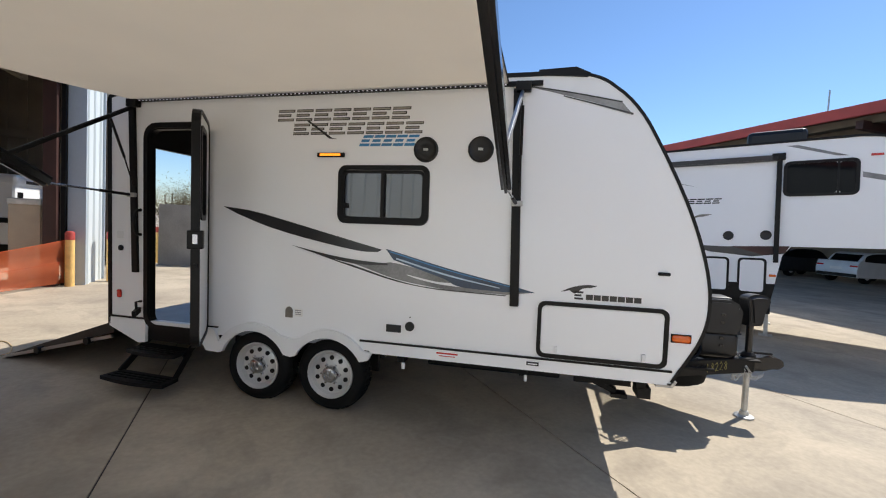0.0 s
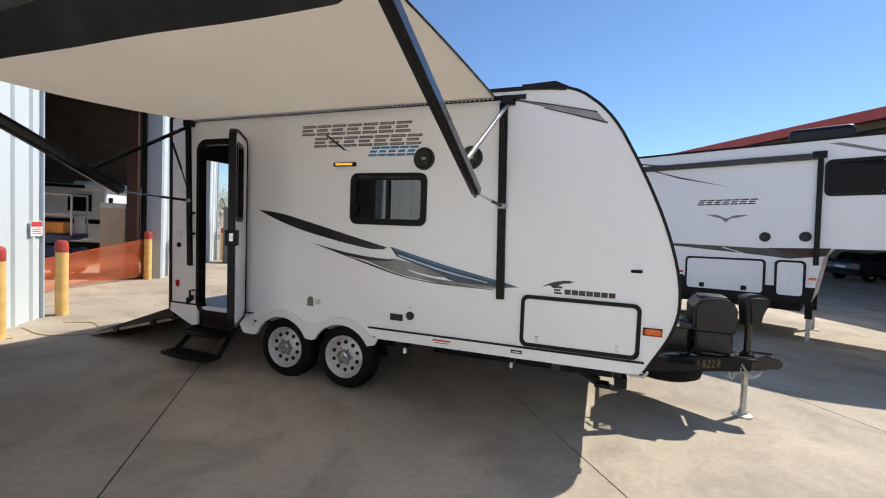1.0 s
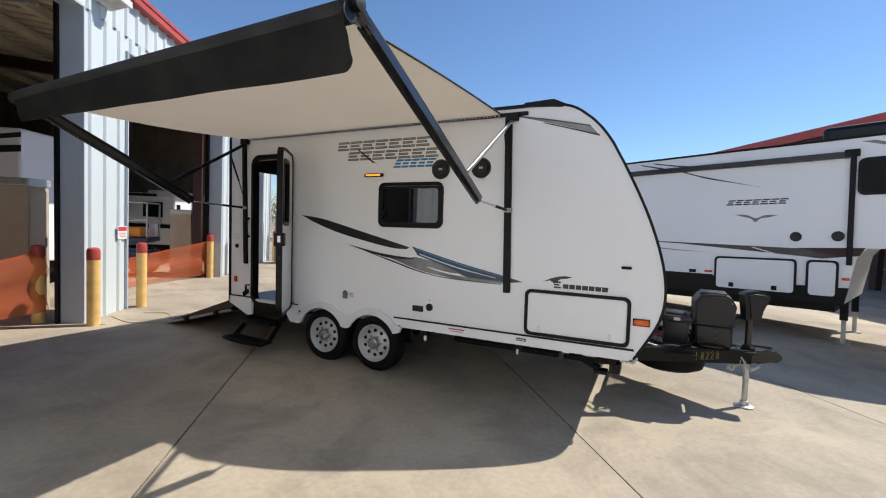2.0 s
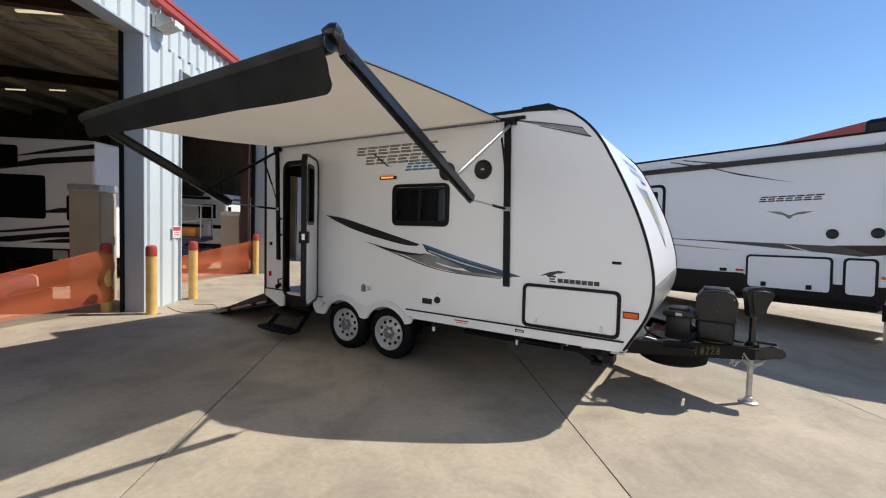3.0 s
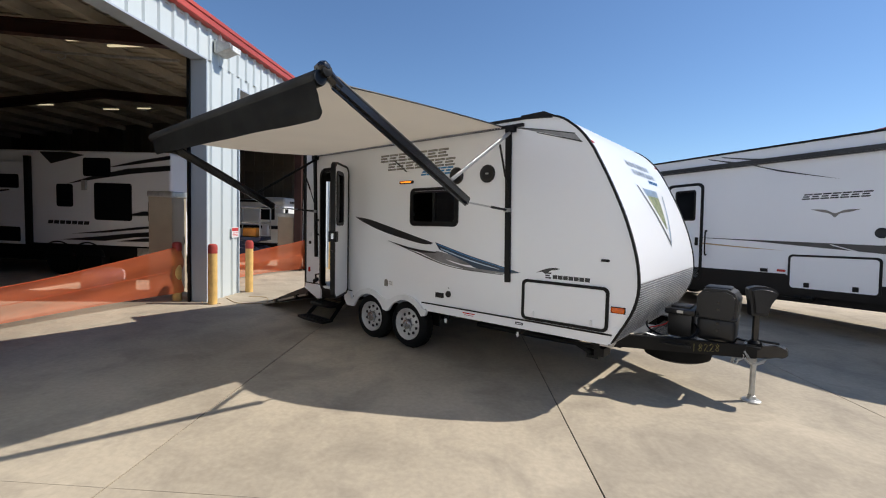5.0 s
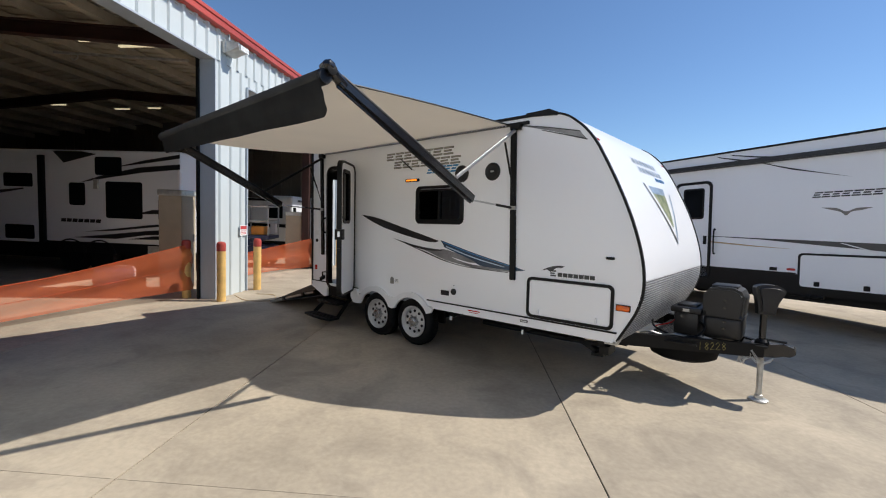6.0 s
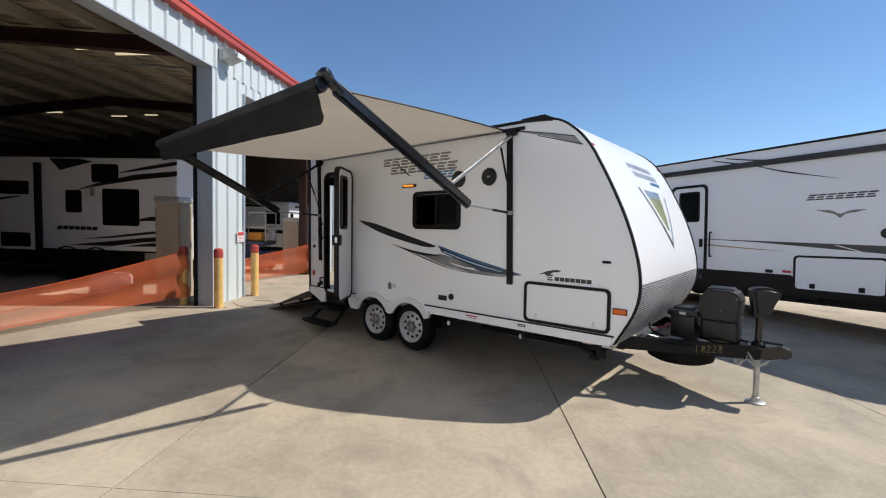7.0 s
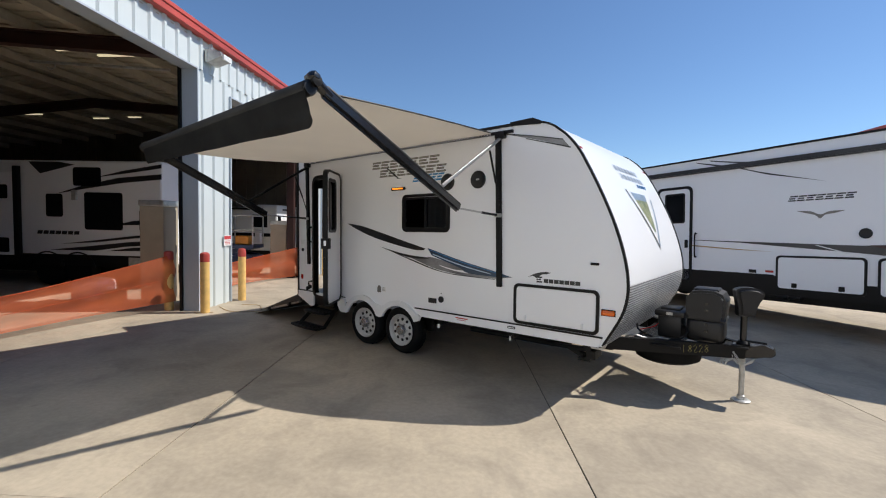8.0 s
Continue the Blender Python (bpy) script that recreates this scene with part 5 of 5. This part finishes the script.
        for i in range(n):
            cap_patch("lettering_block", [((u0 + w * i, z0), (u0 + w * (i + 0.75), z0), (u0 + w * (i + 0.75), z1), (u0 + w * i, z1))], FAINT)
    for i in range(5):
        cap_patch("lettering_block", [((1.50 + 0.08 * i, 2.185), (1.555 + 0.08 * i, 2.185), (1.54 + 0.08 * i, 2.145), (1.485 + 0.08 * i, 2.145))], BRIGHTBLUE)


def build_spare(put, cy):
    bm = bmesh.new()
    lathe(bm, [(0.16, -0.08), (0.26, -0.09), (0.32, -0.06), (0.335, 0.0), (0.32, 0.06), (0.26, 0.09), (0.16, 0.08)], 36, (1.42, cy, 0.375), "z")
    sp = put("spare_wheel", bm, RUBBER, "black spare tyre under the tongue", True)
    put("spare_rim", lathe(bmesh.new(), [(0.16, -0.06), (0.10, -0.04), (0.001, -0.04)], 24, (1.42, cy, 0.375), "z"), SILVER, parent=sp)
    return sp


build_tongue()


# ---- ramp and step ----
def build_ramp():
    R = thing("ramp_door", pose(-4.5, 1.25, 0), "lowered rear ramp door of the trailer, dark sides", "ramp")
    bm = slab(bmesh.new(), [(-0.70, 0.004), (-0.70, 0.03), (0.69, 0.53), (0.69, 0.42)], -1.2, 1.2)
    part("ramp_panel", bm, PLASTIC, R, "dark ramp panel")
    part("ramp_edge", beam(bmesh.new(), (-0.71, -1.225, 0.014), (0.70, -1.225, 0.39), 0.03, 0.03), ALU, R, "bright edge rail")
    for x in (-0.21, 0.42):
        part("roller", lathe(bmesh.new(), [(0.035, -0.03), (0.035, 0.03), (0.02, 0.032)], 14, (x, -1.235, 0.014 + (x + 0.71) * 0.267)), BLACK, R, "black ramp roller")
    part("grip_strip", slab(bmesh.new(), [(-0.66, 0.046), (-0.66, 0.052), (0.66, 0.527), (0.66, 0.521)], -1.1, 1.1), PLASTIC, R)


build_ramp()


def build_step():
    S = thing("entry_step", pose(-3.2, 0, 0), "black folding two-tread entry step below the door", "step")
    for z, y0, y1, x0, x1 in ((0.345, -0.13, 0.10, -0.26, 0.26), (0.150, -0.31, -0.12, -0.33, 0.33)):
        nose = [(x0 + (x1 - x0) * i / 10, y0 - 0.035 * math.sin(math.pi * i / 10)) for i in range(11)]
        bm = slab(bmesh.new(), nose + [(x1 - 0.02, y1), (x0 + 0.02, y1)], 0.0, 0.032)
        bmesh.ops.transform(bm, matrix=Matrix(((1, 0, 0, 0), (0, 0, 1, 0), (0, 1, 0, z - 0.032), (0, 0, 0, 1))), verts=bm.verts)
        part("tread", bm, BLACK, S, "black step tread with a curved nose")
        for k in range(3):
            g = part("grip", boxed(x0 + 0.05, x1 - 0.05, y0 + 0.03 + 0.045 * k, y0 + 0.045 + 0.045 * k, z, z + 0.006), RUBBER, S)
    for x in (-0.29, 0.29):
        part("side_arm", beam(bmesh.new(), (x * 0.92, 0.05, 0.33), (x * 1.02, -0.15, 0.14), 0.012, 0.06), BLACK, S, "steel side arm")
        part("side_arm", beam(bmesh.new(), (x * 0.9, 0.25, 0.47), (x * 0.9, -0.02, 0.30), 0.012, 0.06), BLACK, S)
    part("step_box", boxed(-0.26, 0.27, 0.04, 0.5, 0.40, 0.53), FRAME, S, "black step housing")


build_step()


# ---- inside the warehouse ----
def build_motorhome():
    V = thing("toy_hauler_caravan", at_warehouse(2.0, 2.3), "white caravan with black swooping stripes parked in the shade", "trailer")
    # local y runs into the hall; the near side faces -x
    def side(name, outline, x, mat, label="", parent=None, hole=()):
        bm = slab(bmesh.new(), [(p[0] - 2.3, p[1]) for p in outline], 0, 0.004 + 0.002)
        bmesh.ops.transform(bm, matrix=Matrix(((0, -1, 0, x), (1, 0, 0, 0), (0, 0, 1, 0), (0, 0, 0, 1))), verts=bm.verts)
        return part(name, bm, mat, parent or V, label)
    part("body", boxed(0.0, 2.4, 0.0, 9.0, 0.55, 3.02, bevel=0.05), WHITE, V, "white caravan body")
    part("slide_out", boxed(-0.12, 0.1, 3.72, 8.5, 0.72, 2.72, bevel=0.02), WHITE, V, "white slide-out room")
    part("slide_trim", boxed(-0.13, -0.05, 3.57, 3.70, 0.72, 2.86), BLACK, V, "black slide seal")
    side("lower_panel", [(2.3, 0.5), (2.3, 0.78), (11.2, 0.74), (11.2, 0.5)], -0.002, BLACK, "black lower panel")
    for k, (a, b, c, d) in enumerate(((4.55, 3.83, 2.42, 2.86), (5.27, 4.83, 1.67, 2.22), (4.27, 3.29, 1.38, 2.27), (2.87, 2.45, 1.36, 1.89))):
        side("window", rrect(b, a, c, d, 0.06), -0.004, DARKGLASS, "dark window")
    for a, b, c, d in ((6.95, 6.14, 2.08, 2.41), (6.95, 6.13, 0.79, 1.14)):
        side("window", rrect(b, a, c, d, 0.04), -0.125, DARKGLASS, "dark window")
    stripes = ([(5.0, 2.22), (4.4, 2.40), (3.4, 2.62), (2.3, 2.72), (2.3, 2.60), (3.3, 2.50), (4.2, 2.36)],
               [(4.0, 2.62), (3.2, 2.80), (2.3, 2.95), (2.3, 2.86), (3.1, 2.74)],
               [(3.5, 1.50), (3.0, 1.62), (2.3, 1.62), (2.3, 1.52), (2.9, 1.52)],
               [(4.9, 1.02), (4.0, 1.13), (3.0, 1.26), (2.3, 1.31), (2.3, 1.27), (3.0, 1.20), (4.0, 1.08)],
               [(5.2, 0.87), (4.2, 0.98), (3.2, 1.10), (2.3, 1.18), (2.3, 1.05), (3.2, 1.0), (4.0, 0.88)],
               [(3.7, 0.88), (3.0, 0.98), (2.3, 1.02), (2.3, 0.92), (2.9, 0.90)],
               [(5.7, 2.98), (5.4, 2.70), (4.5, 2.92), (4.9, 2.98)])
    for o in stripes:
        side("stripe", o, -0.003, GRAPHITE, "black swooping stripe")
    side("stripe", [(8.4, 1.85), (6.4, 2.05), (6.4, 2.02), (8.0, 1.75)], -0.124, GRAPHITE)
    for i in range(7):
        a = 5.52 - 0.160 * i
        side("lettering_block", [(a, 1.25), (a - 0.13, 1.25), (a - 0.15, 1.335), (a - 0.02, 1.335)], -0.003, GRAPHITE)
    part("lamp", boxed(-0.06, 0.0, 2.15, 2.25, 2.08, 2.32), GALV, V, "small wall lamp")
    for y in (2.15, 2.95):
        w = part("wheel", lathe(bmesh.new(), [(0.20, -0.02), (0.34, -0.02), (0.37, 0.04), (0.37, 0.18), (0.3, 0.22)], 32, (0.03, y, 0.37), "x"), RUBBER, V, smooth=True)
        part("rim", lathe(bmesh.new(), [(0.20, -0.01), (0.12, 0.02), (0.001, 0.0)], 24, (0.03, y, 0.37), "x"), SILVER, w, smooth=True)
        part("fender_arch", tube(bmesh.new(), [(-0.02, y + 0.44 * math.cos(radians(a)), 0.42 + 0.40 * math.sin(radians(a))) for a in range(10, 171, 10)], 0.018, 6), FRAME, V, "dark fender arch", True)
    part("axle_frame", boxed(0.3, 2.1, 0.2, 8.8, 0.3, 0.55), FRAME, V)
    part("socket", boxed(-0.02, 0.0, 0.55, 0.85, 0.55, 0.74), GALV, V)


build_motorhome()


def build_small_caravan():
    C = thing("small_white_caravan", at_warehouse(7.25, 2.05), "small white caravan standing inside the hall", "trailer")
    part("body", boxed(0.0, 2.1, 0.0, 4.4, 0.42, 2.16, bevel=0.06), WHITE2, C, "white body")
    part("roof_cap", boxed(-0.02, 2.12, -0.04, 0.8, 1.98, 2.26, bevel=0.08), WHITE2, C, "white rounded rear cap")
    part("window", boxed(-0.012, 0.006, 0.35, 0.9, 1.45, 1.9, bevel=0.004), DARKGLASS, C, "dark side window")
    part("rear_window", boxed(0.08, 0.30, -0.015, 0.006, 1.38, 1.85, bevel=0.005), DARKGLASS, C)
    part("tail_lamp", boxed(0.10, 0.22, -0.02, 0.006, 0.78, 0.95, bevel=0.008), REDLENS, C, "red tail lamp")
    part("dark_band", boxed(-0.012, 0.006, 0.0, 4.3, 1.12, 1.24), BLACK, C, "dark side band")
    part("entry_door", boxed(-0.014, 0.004, 1.7, 2.4, 0.55, 2.02, bevel=0.004), BLACK, C, "dark framed side door")
    part("awning_case", boxed(-0.10, 0.0, 0.5, 4.0, 2.06, 2.14, bevel=0.02), BLACK, C, "dark awning case")
    part("lower_panel", boxed(-0.012, 0.006, 0.0, 4.3, 0.42, 0.62), BLACK, C, "dark lower side panel")
    for i in range(6):
        part("lettering_block", boxed(0.36 + 0.10 * i, 0.44 + 0.10 * i, -0.046, -0.03, 1.82 + 0.24, 1.89 + 0.24), GRAPHITE, C)
    part("wheel", lathe(bmesh.new(), [(0.18, -0.02), (0.31, 0.0), (0.33, 0.08), (0.31, 0.18)], 28, (0.0, 2.2, 0.33), "x"), RUBBER, C, smooth=True)
    part("wheel", lathe(bmesh.new(), [(0.18, 0.0), (0.31, 0.0), (0.33, 0.08), (0.31, 0.18)], 28, (1.9, 2.2, 0.33), "x"), RUBBER, C, smooth=True)
    part("corner_leg", boxed(0.1, 0.16, 0.1, 0.16, 0.0, 0.46), GALV, C)
    part("corner_leg", boxed(1.7, 1.76, 0.1, 0.16, 0.0, 0.46), GALV, C)


build_small_caravan()


def build_lift():
    L = thing("scissor_lift", at_warehouse(5.15, 2.05, 0, 8), "dark blue scissor lift platform with a guard rail", "lift")
    part("chassis", boxed(-0.4, 0.5, -0.4, 1.4, 0.18, 0.62, bevel=0.03), LIFTBLUE, L, "dark blue chassis")
    part("deck", boxed(-0.4, 0.5, -0.4, 1.4, 0.84, 0.95, bevel=0.01), LIFTBLUE, L, "blue platform deck")
    for s in (0, 1):
        part("scissor_arm", beam(bmesh.new(), (-0.3 + 0.7 * s, -0.3, 0.6), (-0.3 + 0.7 * s, 1.3, 0.86), 0.05, 0.10), LIFTBLUE, L)
        part("scissor_arm", beam(bmesh.new(), (-0.3 + 0.7 * s, 1.3, 0.6), (-0.3 + 0.7 * s, -0.3, 0.86), 0.05, 0.10), LIFTBLUE, L)
    for x, y in ((-0.38, -0.38), (0.48, -0.38), (-0.38, 0.5), (0.48, 0.5), (-0.38, 1.38), (0.48, 1.38)):
        part("rail_post", tube(bmesh.new(), [(x, y, 0.95), (x, y, 1.83)], 0.022, 8), GALV, L, "grey rail post")
    for z in (1.38, 1.83):
        part("guard_rail", tube(bmesh.new(), [(-0.38, -0.38, z), (0.48, -0.38, z), (0.48, 1.38, z), (-0.38, 1.38, z)], 0.022, 8, True), GALV, L, "grey guard rail")
    part("toolbox", boxed(-0.25, 0.12, -0.2, 0.2, 0.955, 1.22, bevel=0.03), ORANGE, L, "orange box on the deck")
    part("control_box", boxed(0.25, 0.45, -0.36, -0.2, 1.0, 1.30, bevel=0.02), SIGNWHITE, L)
    for x in (-0.42, 0.42):
        for y in (-0.2, 1.2):
            part("wheel", lathe(bmesh.new(), [(0.1, 0.0), (0.17, 0.01), (0.18, 0.05), (0.17, 0.1)], 20, (x, y, 0.18), "x"), RUBBER, L, smooth=True)


build_lift()


def build_cabinet(m, w, h, label):
    c = thing("steel_cabinet", m, label, "cabinet")
    part("body", boxed(0, w, 0, 0.5, 0.0, h - 0.12, bevel=0.008), TANBOX, c)
    part("top", boxed(-0.02, w + 0.02, -0.02, 0.52, h - 0.12, h, bevel=0.02), GALV, c, "grey top cover")
    part("door", boxed(0.03, w - 0.03, -0.012, 0.0, 0.08, h - 0.18, bevel=0.004), TANBOX, c)
    part("handle", boxed(w - 0.10, w - 0.08, -0.03, -0.012, 1.0, 1.15), GALV, c)


build_cabinet(at_warehouse(0.42, 1.05), 0.42, 2.05, "tall tan steel cabinet beside the bay column")
build_cabinet(at_warehouse(5.12, 0.72), 0.62, 1.70, "wide tan steel cabinet beside the far column")


def build_net(name, pts, z_top, z_bot, label):
    """A hanging mesh between posts: the sheet, its edge cords and open strands."""
    N = thing(name, Matrix.Translation(pts[0]), label, "safety net")
    o = Vector(pts[0])
    line = smooth_line(pts, 10)
    n, rows_n = len(line) - 1, 10
    bm, rows = bmesh.new(), []
    for i, p in enumerate(line):
        t = i / n
        zt = z_top[0] + (z_top[1] - z_top[0]) * t - 0.15 * math.sin(math.pi * t)
        zb = z_bot[0] + (z_bot[1] - z_bot[0]) * t
        rows.append([bm.verts.new(Vector(p) - o + Vector((0.03 * math.sin(5 * t + k), 0.03 * math.cos(7 * t + k), zb + (zt - zb) * k / rows_n))) for k in range(rows_n + 1)])
    for a, b in zip(rows, rows[1:]):
        for k in range(rows_n):
            bm.faces.new((a[k], b[k], b[k + 1], a[k + 1]))
    tops = [r[-1].co.copy() for r in rows]
    mids = [r[5].co.copy() for r in rows]
    part("mesh", bm, NET, N, "orange plastic mesh", True)
    part("edge_cord", tube(bmesh.new(), tops, 0.008, 6), NET, N)
    part("edge_cord", tube(bmesh.new(), mids, 0.005, 6), NET, N)


def wpt(s, v):
    return tuple((B_AT @ Vector((s, v, 0))).to_3d())


build_net("safety_net", [wpt(-0.08, 0.46), wpt(-1.2, 0.95), wpt(-2.55, 1.30), wpt(-5.0, 1.75), wpt(-8.9, 2.0)], (1.02, 0.42), (0.16, -0.0), "orange plastic mesh strung across the large bay")
build_net("safety_net", [wpt(0.95, 0.95), wpt(2.4, 1.05), wpt(3.6, 0.85), wpt(4.90, 0.24)], (0.66, 0.92), (0.02, 0.06), "orange plastic mesh strung across the smaller bay")


def build_pallet():
    p = thing("wrapped_bundle", at_warehouse(0.42, 2.55), "pale wrapped bundle behind the orange mesh", "bundle")
    part("film_wrap", boxed(-0.32, 0.32, -0.25, 0.25, 0.0, 0.44, bevel=0.10, seg=4), PINK, p, smooth=True)
    c = thing("cardboard_box", at_warehouse(0.38, 2.05), "small cardboard box on the floor", "box")
    part("carton", boxed(-0.15, 0.15, -0.12, 0.12, 0.0, 0.24, bevel=0.004), CARD, c)
    part("flap", beam(bmesh.new(), (-0.15, -0.12, 0.24), (-0.15, -0.2, 0.28), 0.004, 0.3, up=(1, 0, 0)), CARD, c)


build_pallet()


def build_wall_lamp():
    l = thing("wall_lamp", at_warehouse(0.30, -0.02, 4.70), "grey wall pack lamp on the warehouse front", "lamp")
    part("back_plate", boxed(-0.17, 0.17, -0.06, 0.0, -0.10, 0.14, bevel=0.01), GALV, l)
    hood = slab(bmesh.new(), [(-0.06, 0.13), (-0.30, 0.07), (-0.32, 0.0), (-0.06, -0.10)], -0.16, 0.16)
    bmesh.ops.transform(hood, matrix=pose(0, 0, 0, 0, 0, 90), verts=hood.verts)
    part("hood", hood, GALV, l, "grey metal hood")
    part("lens", beam(bmesh.new(), (-0.13, -0.33, 0.0), (0.13, -0.33, 0.0), 0.04, 0.09), LAMPGLASS, l, "frosted glass lens")
    part("conduit", tube(bmesh.new(), [(-0.03, -0.045, 0.14), (-0.03, -0.045, 0.28)], 0.012, 8), GALV, l)
    s = tagged(part("warning_sign", boxed(-0.12, 0.12, -0.006, 0.0, -0.10, 0.11, bevel=0.002), SIGNWHITE), "small red and white warning sign on the siding", "sign")
    s.matrix_world = at_warehouse(0.80, -0.036, 1.27)
    part("sign_header", boxed(-0.11, 0.11, -0.008, -0.006, 0.03, 0.10), SIGNRED, s)
    for k in range(3):
        part("print_bar", boxed(-0.09, 0.09, -0.008, -0.006, -0.01 - 0.03 * k, 0.002 - 0.03 * k), SIGNRED, s)


build_wall_lamp()

# thin cord lying on the concrete by the bollards
for pts in ([(-6.2, -0.2, 0.006), (-5.6, -0.25, 0.006), (-5.3, 0.1, 0.006), (-5.8, 0.4, 0.006), (-6.1, 0.2, 0.006)], [(-6.35, -0.55, 0.006), (-5.9, -0.75, 0.006), (-5.75, -0.5, 0.006)]):
    tagged(part("cord", tube(bmesh.new(), smooth_line(pts, 8), 0.007, 6), CARD), "thin tan cord lying on the concrete", "cord")


# ---- cars under the canopy and shrubs ----
def build_car(m, paint, label):
    c = thing("parked_car", m, label, "car", "cars under the canopy")
    def rounded(outline, w, r):
        bm = slab(bmesh.new(), smooth_line(outline, 4), -w, w)
        bmesh.ops.bevel(bm, geom=[e for e in bm.edges if abs(e.verts[0].co.y - e.verts[1].co.y) < 1e-5 and len(e.link_faces) == 2 and e.calc_face_angle(0) > 1.2], offset=r, segments=3, affect="EDGES", clamp_overlap=True)
        return bm
    part("body", rounded([(-2.1, 0.28), (-2.12, 0.62), (-2.0, 0.84), (-1.0, 0.95), (1.0, 1.0), (1.9, 1.03), (2.06, 0.96), (2.15, 0.62), (2.08, 0.28)], 0.89, 0.07), paint, c)
    part("cabin", rounded([(-1.3, 0.93), (-0.6, 1.38), (0.5, 1.46), (1.3, 1.36), (1.75, 0.98)], 0.72, 0.05), paint, c)
    part("side_glass", slab(bmesh.new(), smooth_line([(-1.05, 0.98), (-0.5, 1.36), (0.6, 1.42), (1.35, 1.30), (1.5, 0.98)], 4), -0.735, 0.735), DARKGLASS, c, "dark side windows")
    part("rear_glass", slab(bmesh.new(), [(1.36, 1.33), (1.40, 1.345), (1.735, 1.05), (1.70, 1.03)], -0.58, 0.58), DARKGLASS, c)
    for y in (-0.72, 0.72):
        part("tail_lamp", boxed(1.98, 2.14, y - 0.16, y + 0.16, 0.76, 0.84, bevel=0.02), REDLENS, c)
    part("number_plate", boxed(2.13, 2.155, -0.25, 0.25, 0.62, 0.74), SIGNWHITE, c)
    part("bumper", boxed(1.9, 2.16, -0.85, 0.85, 0.30, 0.45, bevel=0.03), BLACK, c)
    for x in (-1.35, 1.3):
        for y in (-0.80, 0.62):
            w = part("wheel", lathe(bmesh.new(), [(0.2, 0.0), (0.31, 0.0), (0.33, 0.05), (0.33, 0.15), (0.31, 0.2)], 24, (x, y - 0.05, 0.33)), RUBBER, c, smooth=True)
            part("rim", lathe(bmesh.new(), [(0.2, -0.01), (0.1, 0.01), (0.001, 0.0)], 20, (x, y - 0.05 + (0.2 if y > 0 else 0.0), 0.33)), SILVER, w, smooth=True)


build_car(pose(15.6, 21.8, 0, 0, 0, 206), CARWHITE, "white saloon car parked under the canopy")
build_car(pose(13.6, 24.0, 0, 0, 0, 206), CARDARK, "black car parked under the canopy")


def build_shrub(m, h, seed):
    rnd = random.Random(seed)
    s = thing("shrub", m, "dry olive-brown shrub behind the yard wall", "shrub", "shrubs behind the wall")
    bm = bmesh.new()
    tips = []
    for k in range(9):
        a, t = rnd.uniform(0, 6.28), rnd.uniform(0.25, 0.7)
        q = [Vector((0, 0, 0)), Vector((math.cos(a) * t * h * 0.3, math.sin(a) * t * h * 0.3, h * 0.5)), Vector((math.cos(a) * t * h * 0.6, math.sin(a) * t * h * 0.6, h * rnd.uniform(0.75, 1)))]
        tube(bm, q, 0.03, 5)
        tips += [q[1], q[2], q[1].lerp(q[2], 0.5)]
    part("stems", bm, BARK, s)
    bm = bmesh.new()
    for k in range(6000):
        p = rnd.choice(tips) + Vector([rnd.gauss(0, 0.16 * h) for _ in range(3)])
        if p.z < 0.2:
            continue
        a = Vector([rnd.uniform(-1, 1) for _ in range(3)]).normalized() * rnd.uniform(0.025, 0.05)
        b = a.orthogonal().normalized() * 0.016
        bm.faces.new([bm.verts.new(v) for v in (p - a, p + b, p + a, p - b)])
    tagged(part("leaves", bm, LEAF, s), kind="stuff")


for i, (x, y, h) in enumerate(((-21.0, 17.5, 2.7), (-19.4, 19.0, 2.9), (-22.6, 16.2, 2.6), (-17.9, 20.4, 2.7), (-24.0, 15.2, 2.8), (-20.2, 18.2, 2.5))):
    build_shrub(pose(x, y, 0), h, i + 3)
